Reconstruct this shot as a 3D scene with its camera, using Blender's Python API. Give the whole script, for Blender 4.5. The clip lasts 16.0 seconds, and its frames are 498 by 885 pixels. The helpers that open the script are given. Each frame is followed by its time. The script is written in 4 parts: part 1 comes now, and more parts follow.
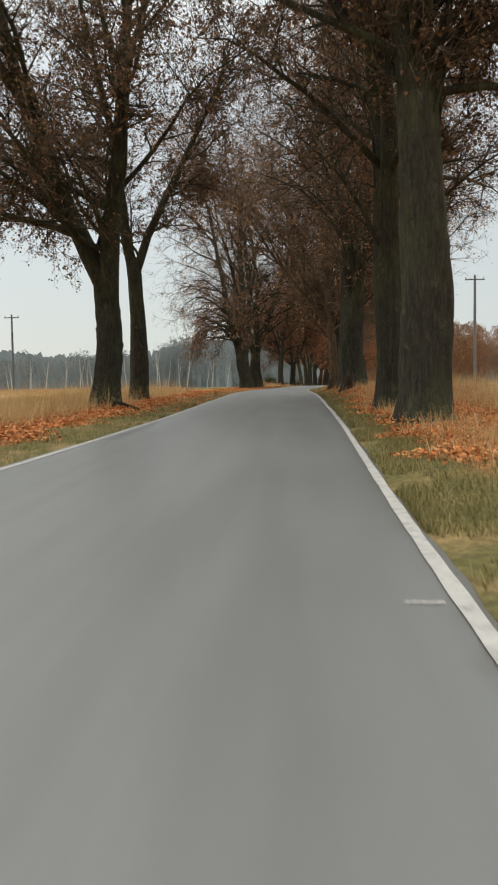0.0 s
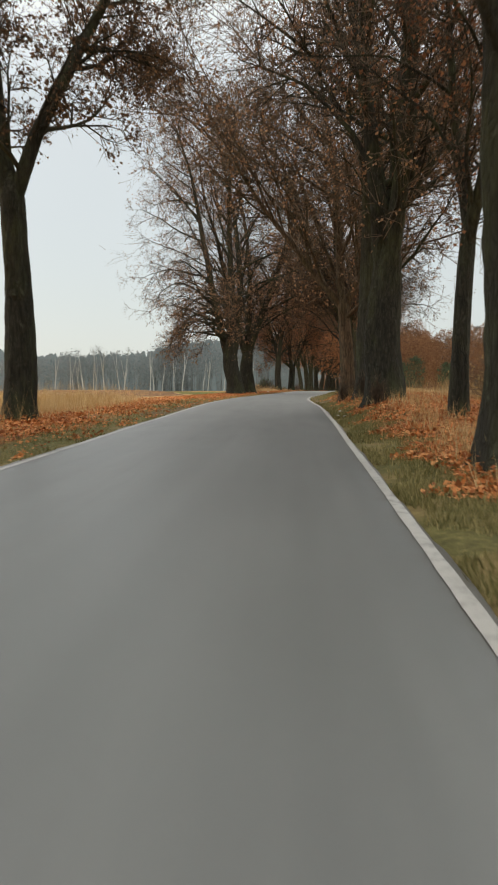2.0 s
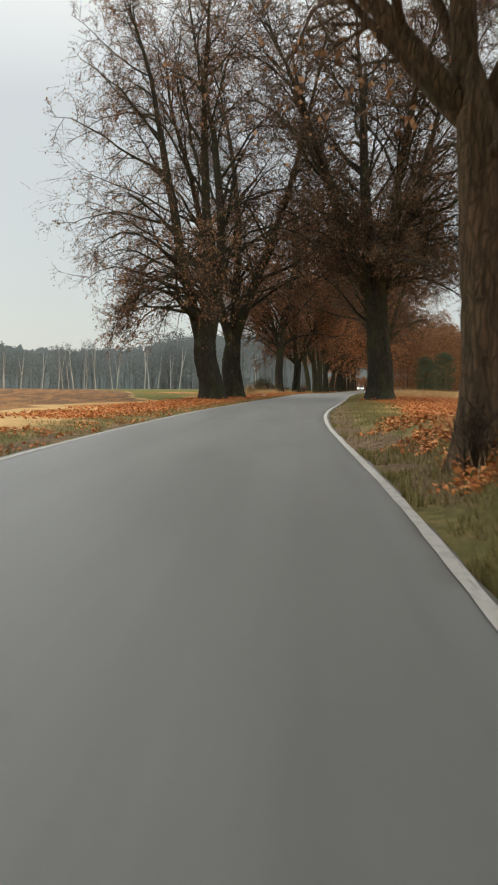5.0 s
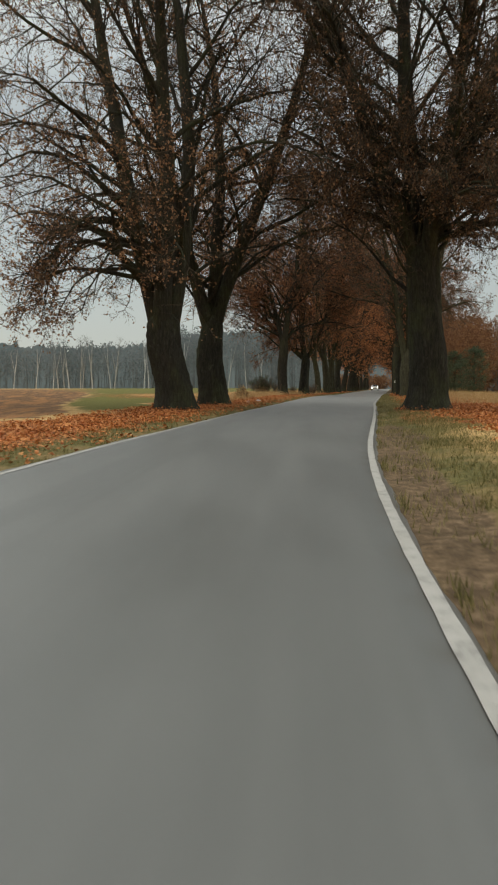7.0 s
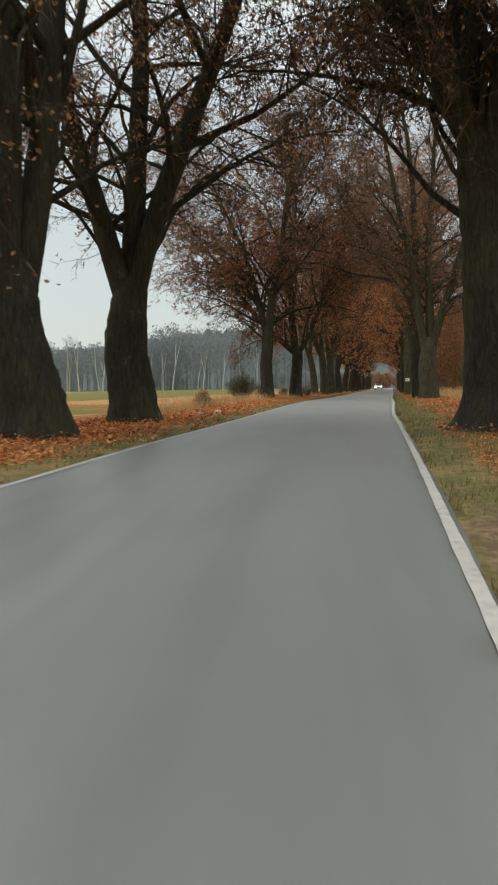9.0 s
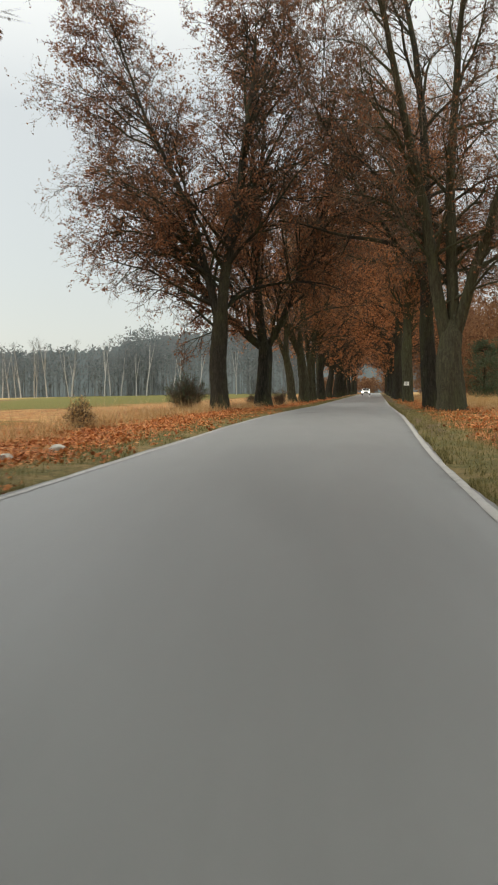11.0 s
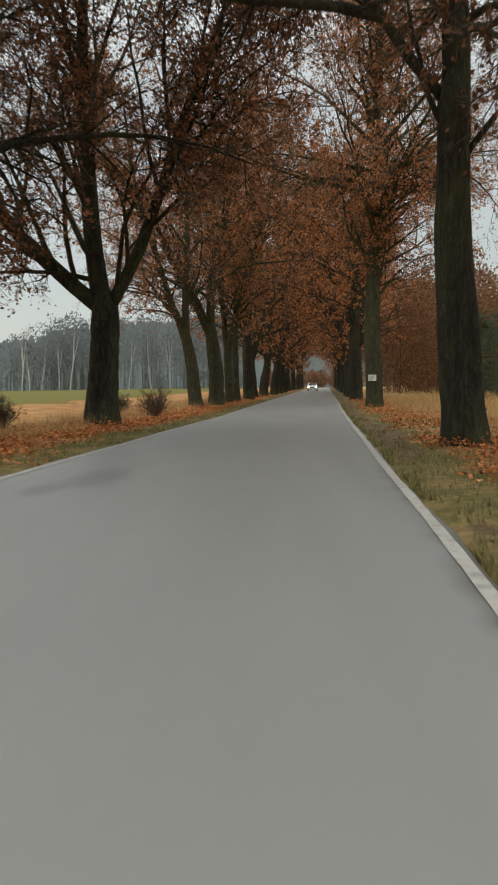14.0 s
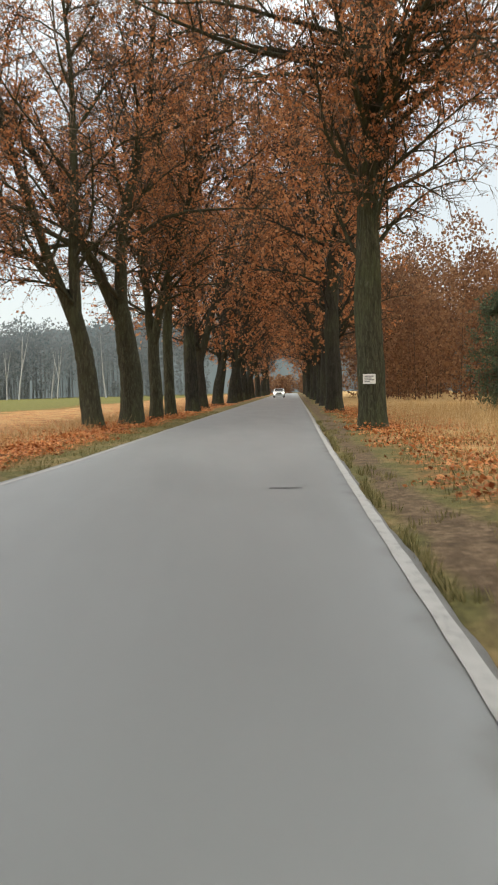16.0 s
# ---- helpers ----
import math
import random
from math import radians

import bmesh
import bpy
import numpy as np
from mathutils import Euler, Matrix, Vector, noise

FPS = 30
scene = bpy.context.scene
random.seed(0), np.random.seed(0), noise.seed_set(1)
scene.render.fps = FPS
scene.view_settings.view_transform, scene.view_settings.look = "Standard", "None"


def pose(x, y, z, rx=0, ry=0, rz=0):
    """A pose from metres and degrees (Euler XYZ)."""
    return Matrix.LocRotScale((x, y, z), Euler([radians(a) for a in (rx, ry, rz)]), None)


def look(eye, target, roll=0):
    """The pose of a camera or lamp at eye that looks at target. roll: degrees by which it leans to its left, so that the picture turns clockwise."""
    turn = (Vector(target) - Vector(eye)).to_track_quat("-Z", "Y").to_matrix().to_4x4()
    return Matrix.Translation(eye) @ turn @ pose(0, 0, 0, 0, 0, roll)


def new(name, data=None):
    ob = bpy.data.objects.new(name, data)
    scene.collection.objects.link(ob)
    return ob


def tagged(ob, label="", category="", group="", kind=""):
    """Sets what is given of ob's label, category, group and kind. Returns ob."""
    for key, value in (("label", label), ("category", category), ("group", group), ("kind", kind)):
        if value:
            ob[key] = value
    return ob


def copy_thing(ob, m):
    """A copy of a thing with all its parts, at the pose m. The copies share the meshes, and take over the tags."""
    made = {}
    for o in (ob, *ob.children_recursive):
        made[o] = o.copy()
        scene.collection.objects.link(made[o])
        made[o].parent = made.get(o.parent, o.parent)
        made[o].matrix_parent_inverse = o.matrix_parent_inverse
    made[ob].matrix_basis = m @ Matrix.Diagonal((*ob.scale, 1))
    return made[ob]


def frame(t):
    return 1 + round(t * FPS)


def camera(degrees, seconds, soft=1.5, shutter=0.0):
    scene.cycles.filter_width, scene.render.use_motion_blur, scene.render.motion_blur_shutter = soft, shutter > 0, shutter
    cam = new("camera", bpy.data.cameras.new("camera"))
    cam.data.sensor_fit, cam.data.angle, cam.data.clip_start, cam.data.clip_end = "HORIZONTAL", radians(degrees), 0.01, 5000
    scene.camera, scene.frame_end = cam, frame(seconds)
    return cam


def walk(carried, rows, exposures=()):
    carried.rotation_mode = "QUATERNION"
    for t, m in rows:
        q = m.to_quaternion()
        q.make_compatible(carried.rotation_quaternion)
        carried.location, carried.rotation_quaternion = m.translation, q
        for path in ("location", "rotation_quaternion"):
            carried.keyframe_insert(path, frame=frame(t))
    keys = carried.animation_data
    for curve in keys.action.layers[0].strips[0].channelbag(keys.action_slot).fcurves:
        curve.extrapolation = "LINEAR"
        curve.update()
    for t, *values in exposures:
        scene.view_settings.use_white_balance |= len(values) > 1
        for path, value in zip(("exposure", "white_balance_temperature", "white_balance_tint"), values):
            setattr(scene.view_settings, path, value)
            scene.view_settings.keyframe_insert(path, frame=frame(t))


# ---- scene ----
cam = camera(32.0, 16.0, soft=2.0, shutter=0.3)
PATH = [
    (0.0, -0.210, -0.065, 1.302, 86.335, 0.859, 2.666),
    (0.5, -0.112, 4.234, 1.358, 86.614, 0.724, 2.549),
    (1.0, 0.000, 8.625, 1.409, 86.687, 0.691, 2.537),
    (1.5, 0.041, 13.242, 1.491, 86.662, 0.424, 2.672),
    (2.0, 0.092, 17.813, 1.564, 86.514, 0.095, 2.671),
    (2.5, 0.110, 22.449, 1.607, 86.516, 0.024, 2.729),
    (3.0, 0.167, 27.090, 1.678, 86.465, -0.326, 2.741),
    (3.5, 0.256, 31.696, 1.734, 86.467, -0.315, 2.742),
    (4.0, 0.305, 36.501, 1.804, 86.517, -0.470, 2.818),
    (6.5, 0.372, 61.878, 2.171, 86.101, -0.498, 3.459),
    (7.0, 0.448, 66.839, 2.215, 86.249, -0.523, 3.650),
    (7.5, 0.554, 71.597, 2.231, 86.201, -0.651, 3.875),
    (8.0, 0.733, 76.143, 2.270, 86.190, -0.437, 3.998),
    (8.5, 0.921, 80.551, 2.315, 86.136, -0.177, 3.798),
    (9.0, 1.197, 85.186, 2.329, 86.276, 0.322, 3.680),
    (11.5, 2.469, 109.052, 2.427, 86.607, 0.355, 2.132),
    (12.0, 2.900, 113.949, 2.488, 86.666, 0.389, 1.459),
    (12.5, 3.396, 118.822, 2.506, 86.784, 0.353, 0.971),
    (13.0, 3.934, 123.770, 2.555, 86.596, 0.363, 0.202),
    (13.5, 4.463, 128.366, 2.583, 86.291, 0.479, -0.418),
    (14.0, 5.005, 132.970, 2.618, 86.127, 0.364, -0.681),
    (14.5, 5.526, 137.676, 2.621, 85.991, 0.547, -1.122),
    (15.0, 5.946, 142.308, 2.640, 85.986, 0.891, -1.778),
    (15.5, 6.390, 146.888, 2.605, 86.268, 0.925, -2.286),
    (16.0, 6.915, 151.564, 2.629, 86.504, 1.050, -2.741),
]
EXPOSURES = [(0, -0.08, 7300, 8), (4, 0.03, 7400, 8), (6.5, -0.52, 7400, 6), (7.2, -0.52, 7350, 5), (9, -0.14, 7200, 5), (11.5, -0.05, 7500, 8), (12.5, -0.12, 7450, 7), (13.5, -0.34, 7350, 6), (14.5, -0.16, 7400, 6), (15.0, 0.03, 7300, 7), (15.5, 0.18, 7200, 8), (16, 0.27, 7200, 8)]
walk(cam, [(r[0], pose(*r[1:])) for r in PATH], EXPOSURES)

# ---- light: an overcast late-autumn sky, brighter towards the zenith, and a weak wide sun ----
world = bpy.data.worlds.new("overcast_sky")
scene.world = world
world.use_nodes = True
wn, wl = world.node_tree.nodes, world.node_tree.links
wn.clear()
w_out = wn.new("ShaderNodeOutputWorld")
w_sky = wn.new("ShaderNodeTexSky")
w_sky.sky_type, w_sky.sun_disc = "NISHITA", False
w_sky.sun_elevation, w_sky.sun_rotation = radians(38), radians(-60)
w_bg = wn.new("ShaderNodeBackground")
w_bg.inputs["Strength"].default_value = 0.025
w_coord = wn.new("ShaderNodeTexCoord")
w_sep = wn.new("ShaderNodeSeparateXYZ")
w_ramp = wn.new("ShaderNodeValToRGB")
w_ramp.color_ramp.elements[0].position, w_ramp.color_ramp.elements[0].color = 0.0, (0.545, 0.615, 0.69, 1)
w_ramp.color_ramp.elements[1].position, w_ramp.color_ramp.elements[1].color = 1.0, (2.40, 2.45, 2.50, 1)
e_mid = w_ramp.color_ramp.elements.new(0.3)
e_mid.color = (0.595, 0.66, 0.74, 1)
w_cloud = wn.new("ShaderNodeTexNoise")
w_cloud.inputs["Scale"].default_value, w_cloud.inputs["Detail"].default_value = 2.2, 4.0
w_cmul = wn.new("ShaderNodeMapRange")
w_cmul.inputs["To Min"].default_value, w_cmul.inputs["To Max"].default_value = 0.93, 1.07
w_gray = wn.new("ShaderNodeBackground")
w_gray.inputs["Strength"].default_value = 1.0
w_add = wn.new("ShaderNodeAddShader")
wl.new(w_coord.outputs["Generated"], w_sep.inputs[0])
wl.new(w_sep.outputs["Z"], w_ramp.inputs[0])
wl.new(w_coord.outputs["Generated"], w_cloud.inputs["Vector"])
wl.new(w_cloud.outputs[0], w_cmul.inputs[0])
wl.new(w_cmul.outputs[0], w_gray.inputs["Strength"])
wl.new(w_ramp.outputs[0], w_gray.inputs["Color"])
wl.new(w_sky.outputs[0], w_bg.inputs["Color"])
wl.new(w_gray.outputs[0], w_add.inputs[0])
wl.new(w_bg.outputs[0], w_add.inputs[1])
wl.new(w_add.outputs[0], w_out.inputs["Surface"])
sun = new("sun", bpy.data.lights.new("sun", "SUN"))
sun.data.energy, sun.data.angle, sun.data.color = 0.8, radians(40), (1.0, 0.97, 0.92)
sun.matrix_world = look((-30, -15, 40), (0, 0, 0))

# ---- materials ----


class Mat:
    """A small wrapper round one node material."""

    def __init__(self, name, rough=0.85, spec=0.3):
        self.m = bpy.data.materials.new(name)
        self.m.use_nodes = True
        self.nt = self.m.node_tree
        self.b = self.nt.nodes["Principled BSDF"]
        self.b.inputs["Roughness"].default_value = rough
        self.b.inputs["Specular IOR Level"].default_value = spec

    def node(self, kind, **values):
        n = self.nt.nodes.new(kind)
        for k, v in values.items():
            n.inputs[k.replace("_", " ")].default_value = v
        return n

    def link(self, a, b):
        self.nt.links.new(a, b)

    def coords(self, scale=(1, 1, 1), out="Object"):
        c = self.nt.nodes.new("ShaderNodeTexCoord")
        m = self.nt.nodes.new("ShaderNodeMapping")
        m.inputs["Scale"].default_value = scale
        self.link(c.outputs[out], m.inputs[0])
        return m.outputs[0]

    def noise(self, vec, scale, detail=4.0, rough=0.6):
        n = self.node("ShaderNodeTexNoise", Scale=scale, Detail=detail, Roughness=rough)
        self.link(vec, n.inputs["Vector"])
        return n.outputs[0]

    def ramp(self, fac, stops):
        r = self.nt.nodes.new("ShaderNodeValToRGB")
        els = r.color_ramp.elements
        while len(els) < len(stops):
            els.new(0.5)
        for e, (p, c) in zip(els, stops):
            e.position, e.color = p, (*c, 1)
        self.link(fac, r.inputs[0])
        return r.outputs[0]

    def span(self, fac, a, b, lo=0.0, hi=1.0):
        r = self.node("ShaderNodeMapRange")
        r.interpolation_type = "SMOOTHSTEP"
        for k, v in zip((1, 2, 3, 4), (a, b, lo, hi)):
            r.inputs[k].default_value = v
        self.link(fac, r.inputs[0])
        return r.outputs[0]

    def mix(self, fac, a, b, mode="MIX"):
        n = self.nt.nodes.new("ShaderNodeMix")
        n.data_type, n.blend_type = "RGBA", mode
        for sock, v in ((n.inputs[0], fac), (n.inputs[6], a), (n.inputs[7], b)):
            if isinstance(v, (int, float)):
                sock.default_value = v
            elif isinstance(v, tuple):
                sock.default_value = (*v, 1)
            else:
                self.link(v, sock)
        return n.outputs[2]

    def math(self, op, a, b=0.0):
        n = self.nt.nodes.new("ShaderNodeMath")
        n.operation = op
        for sock, v in ((n.inputs[0], a), (n.inputs[1], b)):
            if isinstance(v, (int, float)):
                sock.default_value = v
            else:
                self.link(v, sock)
        return n.outputs[0]

    def attr(self, name):
        n = self.nt.nodes.new("ShaderNodeAttribute")
        n.attribute_name = name
        return n.outputs["Fac"]

    def island(self):
        return self.nt.nodes.new("ShaderNodeNewGeometry").outputs["Random Per Island"]

    def thing_random(self):
        return self.nt.nodes.new("ShaderNodeObjectInfo").outputs["Random"]

    def color(self, c):
        if isinstance(c, tuple):
            self.b.inputs["Base Color"].default_value = (*c, 1)
        else:
            self.link(c, self.b.inputs["Base Color"])
        return self

    def bump(self, height, strength=0.4, distance=0.02):
        n = self.node("ShaderNodeBump", Strength=strength, Distance=distance)
        self.link(height, n.inputs["Height"])
        self.link(n.outputs[0], self.b.inputs["Normal"])
        return self


def asphalt():
    k = Mat("worn_asphalt", 0.5, 0.62)
    v = k.coords()
    grain = k.noise(v, 55.0, 6.0, 0.75)
    blotch = k.noise(k.coords((1.0, 0.22, 1)), 0.9, 5.0)
    streak = k.noise(k.coords((2.2, 0.045, 1)), 1.0, 4.0)
    dark = k.noise(k.coords((1.0, 0.16, 1)), 0.42, 5.0, 0.65)
    c = k.ramp(blotch, [(0.25, (0.110, 0.115, 0.115)), (0.75, (0.148, 0.154, 0.154))])
    c = k.mix(k.span(streak, 0.35, 0.7, 0.0, 0.45), c, (0.086, 0.091, 0.091))
    c = k.mix(k.span(dark, 0.62, 0.74, 0.0, 0.35), c, (0.064, 0.066, 0.062))
    c = k.mix(k.span(grain, 0.35, 0.75, 0.0, 0.35), c, (0.15, 0.157, 0.157))
    edge = k.attr("edge")
    wobble = k.math("ADD", edge, k.math("MULTIPLY", k.noise(v, 1.7), 0.5))
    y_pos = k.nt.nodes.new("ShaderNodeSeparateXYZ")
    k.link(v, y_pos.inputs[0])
    # asphalt colour gets paler along the road, between about y 78 and 140
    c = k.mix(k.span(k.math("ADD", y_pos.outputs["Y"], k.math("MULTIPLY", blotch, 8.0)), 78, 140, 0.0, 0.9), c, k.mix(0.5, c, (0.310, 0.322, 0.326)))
    for px, py, long, wide in ((3.1, 145.0, 1.5, 0.5), (2.6, 143.6, 0.9, 0.3)):
        dx = k.math("DIVIDE", k.math("SUBTRACT", y_pos.outputs["X"], px), wide)
        dy = k.math("DIVIDE", k.math("SUBTRACT", y_pos.outputs["Y"], py), long)
        gap = k.math("ADD", k.math("MULTIPLY", dx, dx), k.math("MULTIPLY", dy, dy))
        c = k.mix(k.span(k.math("ADD", gap, k.math("MULTIPLY", k.noise(v, 2.2, 5.0, 0.7), 1.6)), 0.6, 2.0, 0.42, 0.0), c, (0.05, 0.052, 0.05))
    c = k.mix(k.span(wobble, 0.25, 0.62, 0.85, 0.0), c, (0.062, 0.053, 0.040))
    k.color(c).bump(grain, 0.35, 0.008)
    k.link(k.span(blotch, 0.2, 0.8, 0.39, 0.47), k.b.inputs["Roughness"])
    return k.m


def road_paint():
    k = Mat("worn_white_road_paint", 0.55, 0.4)
    v = k.coords()
    wear = k.noise(v, 7.0, 6.0, 0.7)
    wide = k.noise(v, 0.6, 3.0)
    c = k.ramp(wear, [(0.32, (0.17, 0.17, 0.162)), (0.47, (0.36, 0.355, 0.343)), (0.8, (0.46, 0.452, 0.435))])
    c = k.mix(k.span(wide, 0.45, 0.75, 0.0, 0.4), c, (0.34, 0.332, 0.308))
    return k.color(c).bump(wear, 0.2, 0.004).m


def ground_cover():
    """Mown verge, dead leaves, bare dirt, dry meadow and winter crop, by zones of the land."""
    k = Mat("autumn_ground", 0.95, 0.15)
    v = k.coords()
    fine = k.noise(v, 9.0, 6.0, 0.7)
    mid = k.noise(v, 0.8, 5.0)
    big = k.noise(v, 0.09, 4.0)
    grass = k.ramp(fine, [(0.28, (0.036, 0.036, 0.014)), (0.55, (0.115, 0.104, 0.038)), (0.8, (0.25, 0.21, 0.092))])
    grass = k.mix(k.span(mid, 0.42, 0.65, 0.0, 0.7), grass, k.ramp(fine, [(0.3, (0.13, 0.085, 0.036)), (0.7, (0.36, 0.25, 0.125))]))
    cells = k.node("ShaderNodeTexVoronoi", Scale=11.0, Randomness=1.0)
    k.link(v, cells.inputs["Vector"])
    shade = k.nt.nodes.new("ShaderNodeSeparateColor")
    k.link(cells.outputs["Color"], shade.inputs[0])
    litter = k.ramp(shade.outputs[0], [(0.0, (0.10, 0.032, 0.012)), (0.3, (0.32, 0.100, 0.030)), (0.7, (0.54, 0.19, 0.055)), (1.0, (0.68, 0.34, 0.14))])
    litter = k.mix(k.span(cells.outputs["Distance"], 0.35, 0.75, 0.0, 0.85), litter, (0.035, 0.019, 0.010))
    litter = k.mix(k.span(fine, 0.3, 0.5, 0.55, 0.0), litter, (0.075, 0.040, 0.017))
    straw = k.ramp(fine, [(0.25, (0.21, 0.125, 0.052)), (0.55, (0.49, 0.325, 0.145)), (0.8, (0.66, 0.49, 0.26))])
    dirt = k.ramp(fine, [(0.28, (0.035, 0.024, 0.014)), (0.5, (0.140, 0.095, 0.057)), (0.75, (0.30, 0.212, 0.138))])
    clod = k.noise(v, 2.6, 5.0, 0.7)
    dirt = k.mix(k.span(clod, 0.38, 0.58, 0.6, 0.0), dirt, (0.048, 0.033, 0.019))
    crop = k.ramp(fine, [(0.3, (0.074, 0.076, 0.018)), (0.7, (0.175, 0.162, 0.048))])
    soil = k.ramp(fine, [(0.3, (0.05, 0.030, 0.019)), (0.55, (0.17, 0.098, 0.054)), (0.75, (0.34, 0.205, 0.11))])
    rows = k.noise(k.coords((1.5, 0.22, 1)), 1.0, 4.0, 0.6)
    soil = k.mix(k.span(rows, 0.45, 0.6, 0.0, 0.7), soil, k.ramp(fine, [(0.3, (0.20, 0.085, 0.032)), (0.7, (0.46, 0.235, 0.10))]))
    far = k.attr("zone_crop")
    field = k.mix(k.span(k.math("ADD", far, k.math("MULTIPLY", k.math("SUBTRACT", k.noise(v, 0.45, 5.0, 0.7), 0.5), 1.5)), 0.36, 0.62), straw, crop)
    field = k.mix(k.span(k.math("ADD", k.attr("zone_soil"), k.math("MULTIPLY", k.math("SUBTRACT", k.noise(v, 0.5, 5.0, 0.7), 0.5), 2.0)), 0.40, 0.75), field, soil)
    edge = k.attr("edge")
    wob = k.math("ADD", edge, k.math("MULTIPLY", k.math("SUBTRACT", mid, 0.5), 2.4))
    c = k.mix(k.span(wob, 1.3, 2.8), grass, field)
    lit = k.math("ADD", k.attr("zone_litter"), k.math("MULTIPLY", k.math("SUBTRACT", mid, 0.5), 1.1))
    c = k.mix(k.span(k.math("ADD", lit, k.math("MULTIPLY", k.math("SUBTRACT", fine, 0.5), 0.9)), 0.36, 0.92), c, litter)
    dz = k.math("ADD", k.attr("zone_dirt"), k.math("MULTIPLY", k.math("SUBTRACT", mid, 0.5), 0.8))
    c = k.mix(k.span(dz, 0.4, 0.7), c, dirt)
    return k.color(c).bump(fine, 0.55, 0.05).m


def bark(name, low, high, moss=0.5):
    """Furrowed bark: long plates between dark cracks, with moss and pale lichen in patches."""
    k = Mat(name, 0.92, 0.2)
    ridge = k.noise(k.coords((1, 1, 0.16)), 11.0, 6.0, 0.7)
    plates = k.node("ShaderNodeTexVoronoi", Scale=12.0)
    plates.feature = "DISTANCE_TO_EDGE"
    bend = k.nt.nodes.new("ShaderNodeVectorMath")
    warp = k.nt.nodes.new("ShaderNodeTexNoise")
    warp.inputs["Scale"].default_value = 2.6
    k.link(k.coords(), warp.inputs["Vector"])
    k.link(k.coords((1, 1, 0.13)), bend.inputs[0])
    soft = k.nt.nodes.new("ShaderNodeVectorMath")
    soft.operation, soft.inputs[3].default_value = "SCALE", 0.16
    k.link(warp.outputs[1], soft.inputs[0])
    k.link(soft.outputs[0], bend.inputs[1])
    k.link(bend.outputs[0], plates.inputs["Vector"])
    crack = k.span(plates.outputs["Distance"], 0.0, 0.22)
    wide = k.noise(k.coords((1, 1, 0.5)), 0.9, 5.0, 0.65)
    patch = k.noise(k.coords((1, 1, 0.6)), 3.2, 5.0, 0.7)
    c = k.ramp(ridge, [(0.3, low), (0.7, high)])
    c = k.mix(k.span(crack, 0.0, 1.0, 0.45, 0.0), c, tuple(q * 0.5 for q in low))
    c = k.mix(k.span(wide, 0.42, 0.66, 0.0, moss), c, k.ramp(ridge, [(0.3, (0.022, 0.027, 0.012)), (0.75, (0.082, 0.090, 0.040))]))
    c = k.mix(k.span(patch, 0.58, 0.72, 0.0, moss * 0.7), c, (0.115, 0.118, 0.088))
    c = k.mix(k.math("MULTIPLY", k.thing_random(), 0.25), c, (0.065, 0.052, 0.038))
    relief = k.math("ADD", k.math("MULTIPLY", crack, 0.35), ridge)
    return k.color(c).bump(relief, 0.9, 0.05).m


def twig_wood(name, low, high):
    k = Mat(name, 0.9, 0.2)
    return k.color(k.ramp(k.island(), [(0.0, low), (1.0, high)])).m


def leaf(name, stops, trans=0.4):
    k = Mat(name, 0.7, 0.25)
    c = k.ramp(k.island(), stops)
    big = k.noise(k.coords(), 0.35, 3.0)
    c = k.mix(k.span(big, 0.35, 0.7, 0.0, 0.45), c, stops[0][1])
    k.color(c)
    t = k.node("ShaderNodeBsdfTranslucent")
    k.link(c, t.inputs["Color"])
    m = k.nt.nodes.new("ShaderNodeMixShader")
    m.inputs[0].default_value = trans
    out = k.nt.nodes["Material Output"]
    k.link(k.b.outputs[0], m.inputs[1])
    k.link(t.outputs[0], m.inputs[2])
    k.link(m.outputs[0], out.inputs["Surface"])
    return k.m


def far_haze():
    """Grey-blue outline of woods far off: haze painted as a glowing colour."""
    k = Mat("glowing_woods_haze", 1.0, 0.0)
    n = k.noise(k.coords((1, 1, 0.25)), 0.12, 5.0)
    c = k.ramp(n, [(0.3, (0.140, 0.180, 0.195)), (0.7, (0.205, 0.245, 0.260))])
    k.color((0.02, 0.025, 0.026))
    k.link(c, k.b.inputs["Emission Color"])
    # the glow stands in for haze in front of the woods
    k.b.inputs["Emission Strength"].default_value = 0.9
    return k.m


def plain(name, c, rough=0.6, spec=0.4, metal=0.0, vary=0.12):
    k = Mat(name, rough, spec)
    k.b.inputs["Metallic"].default_value = metal
    n = k.noise(k.coords(), 6.0, 5.0)
    k.color(k.ramp(n, [(0.25, tuple(x * (1 - vary) for x in c)), (0.75, tuple(min(1, x * (1 + vary)) for x in c))]))
    return k.bump(n, 0.1, 0.005).m


M_ROAD, M_PAINT, M_GROUND = asphalt(), road_paint(), ground_cover()
M_BARK = bark("dark_furrowed_bark", (0.009, 0.0092, 0.0072), (0.052, 0.050, 0.038), 0.75)
M_BARK_WARM = bark("brown_bark", (0.018, 0.0185, 0.0105), (0.100, 0.100, 0.060), 0.85)
M_BARK_RED = bark("reddish_brown_bark", (0.040, 0.028, 0.017), (0.190, 0.125, 0.078), 0.35)
M_HAZE = far_haze()
M_BIRCH = bark("white_birch_bark", (0.42, 0.42, 0.41), (0.70, 0.70, 0.68), 0.0)
M_TWIG = twig_wood("dark_twigs", (0.040, 0.030, 0.022), (0.125, 0.090, 0.064))
M_TWIG_WARM = twig_wood("brown_twigs", (0.065, 0.048, 0.036), (0.20, 0.145, 0.105))
M_LEAF_DARK = leaf("dull_brown_leaves", [(0.0, (0.095, 0.040, 0.022)), (0.5, (0.25, 0.108, 0.052)), (1.0, (0.38, 0.19, 0.10))], 0.45)
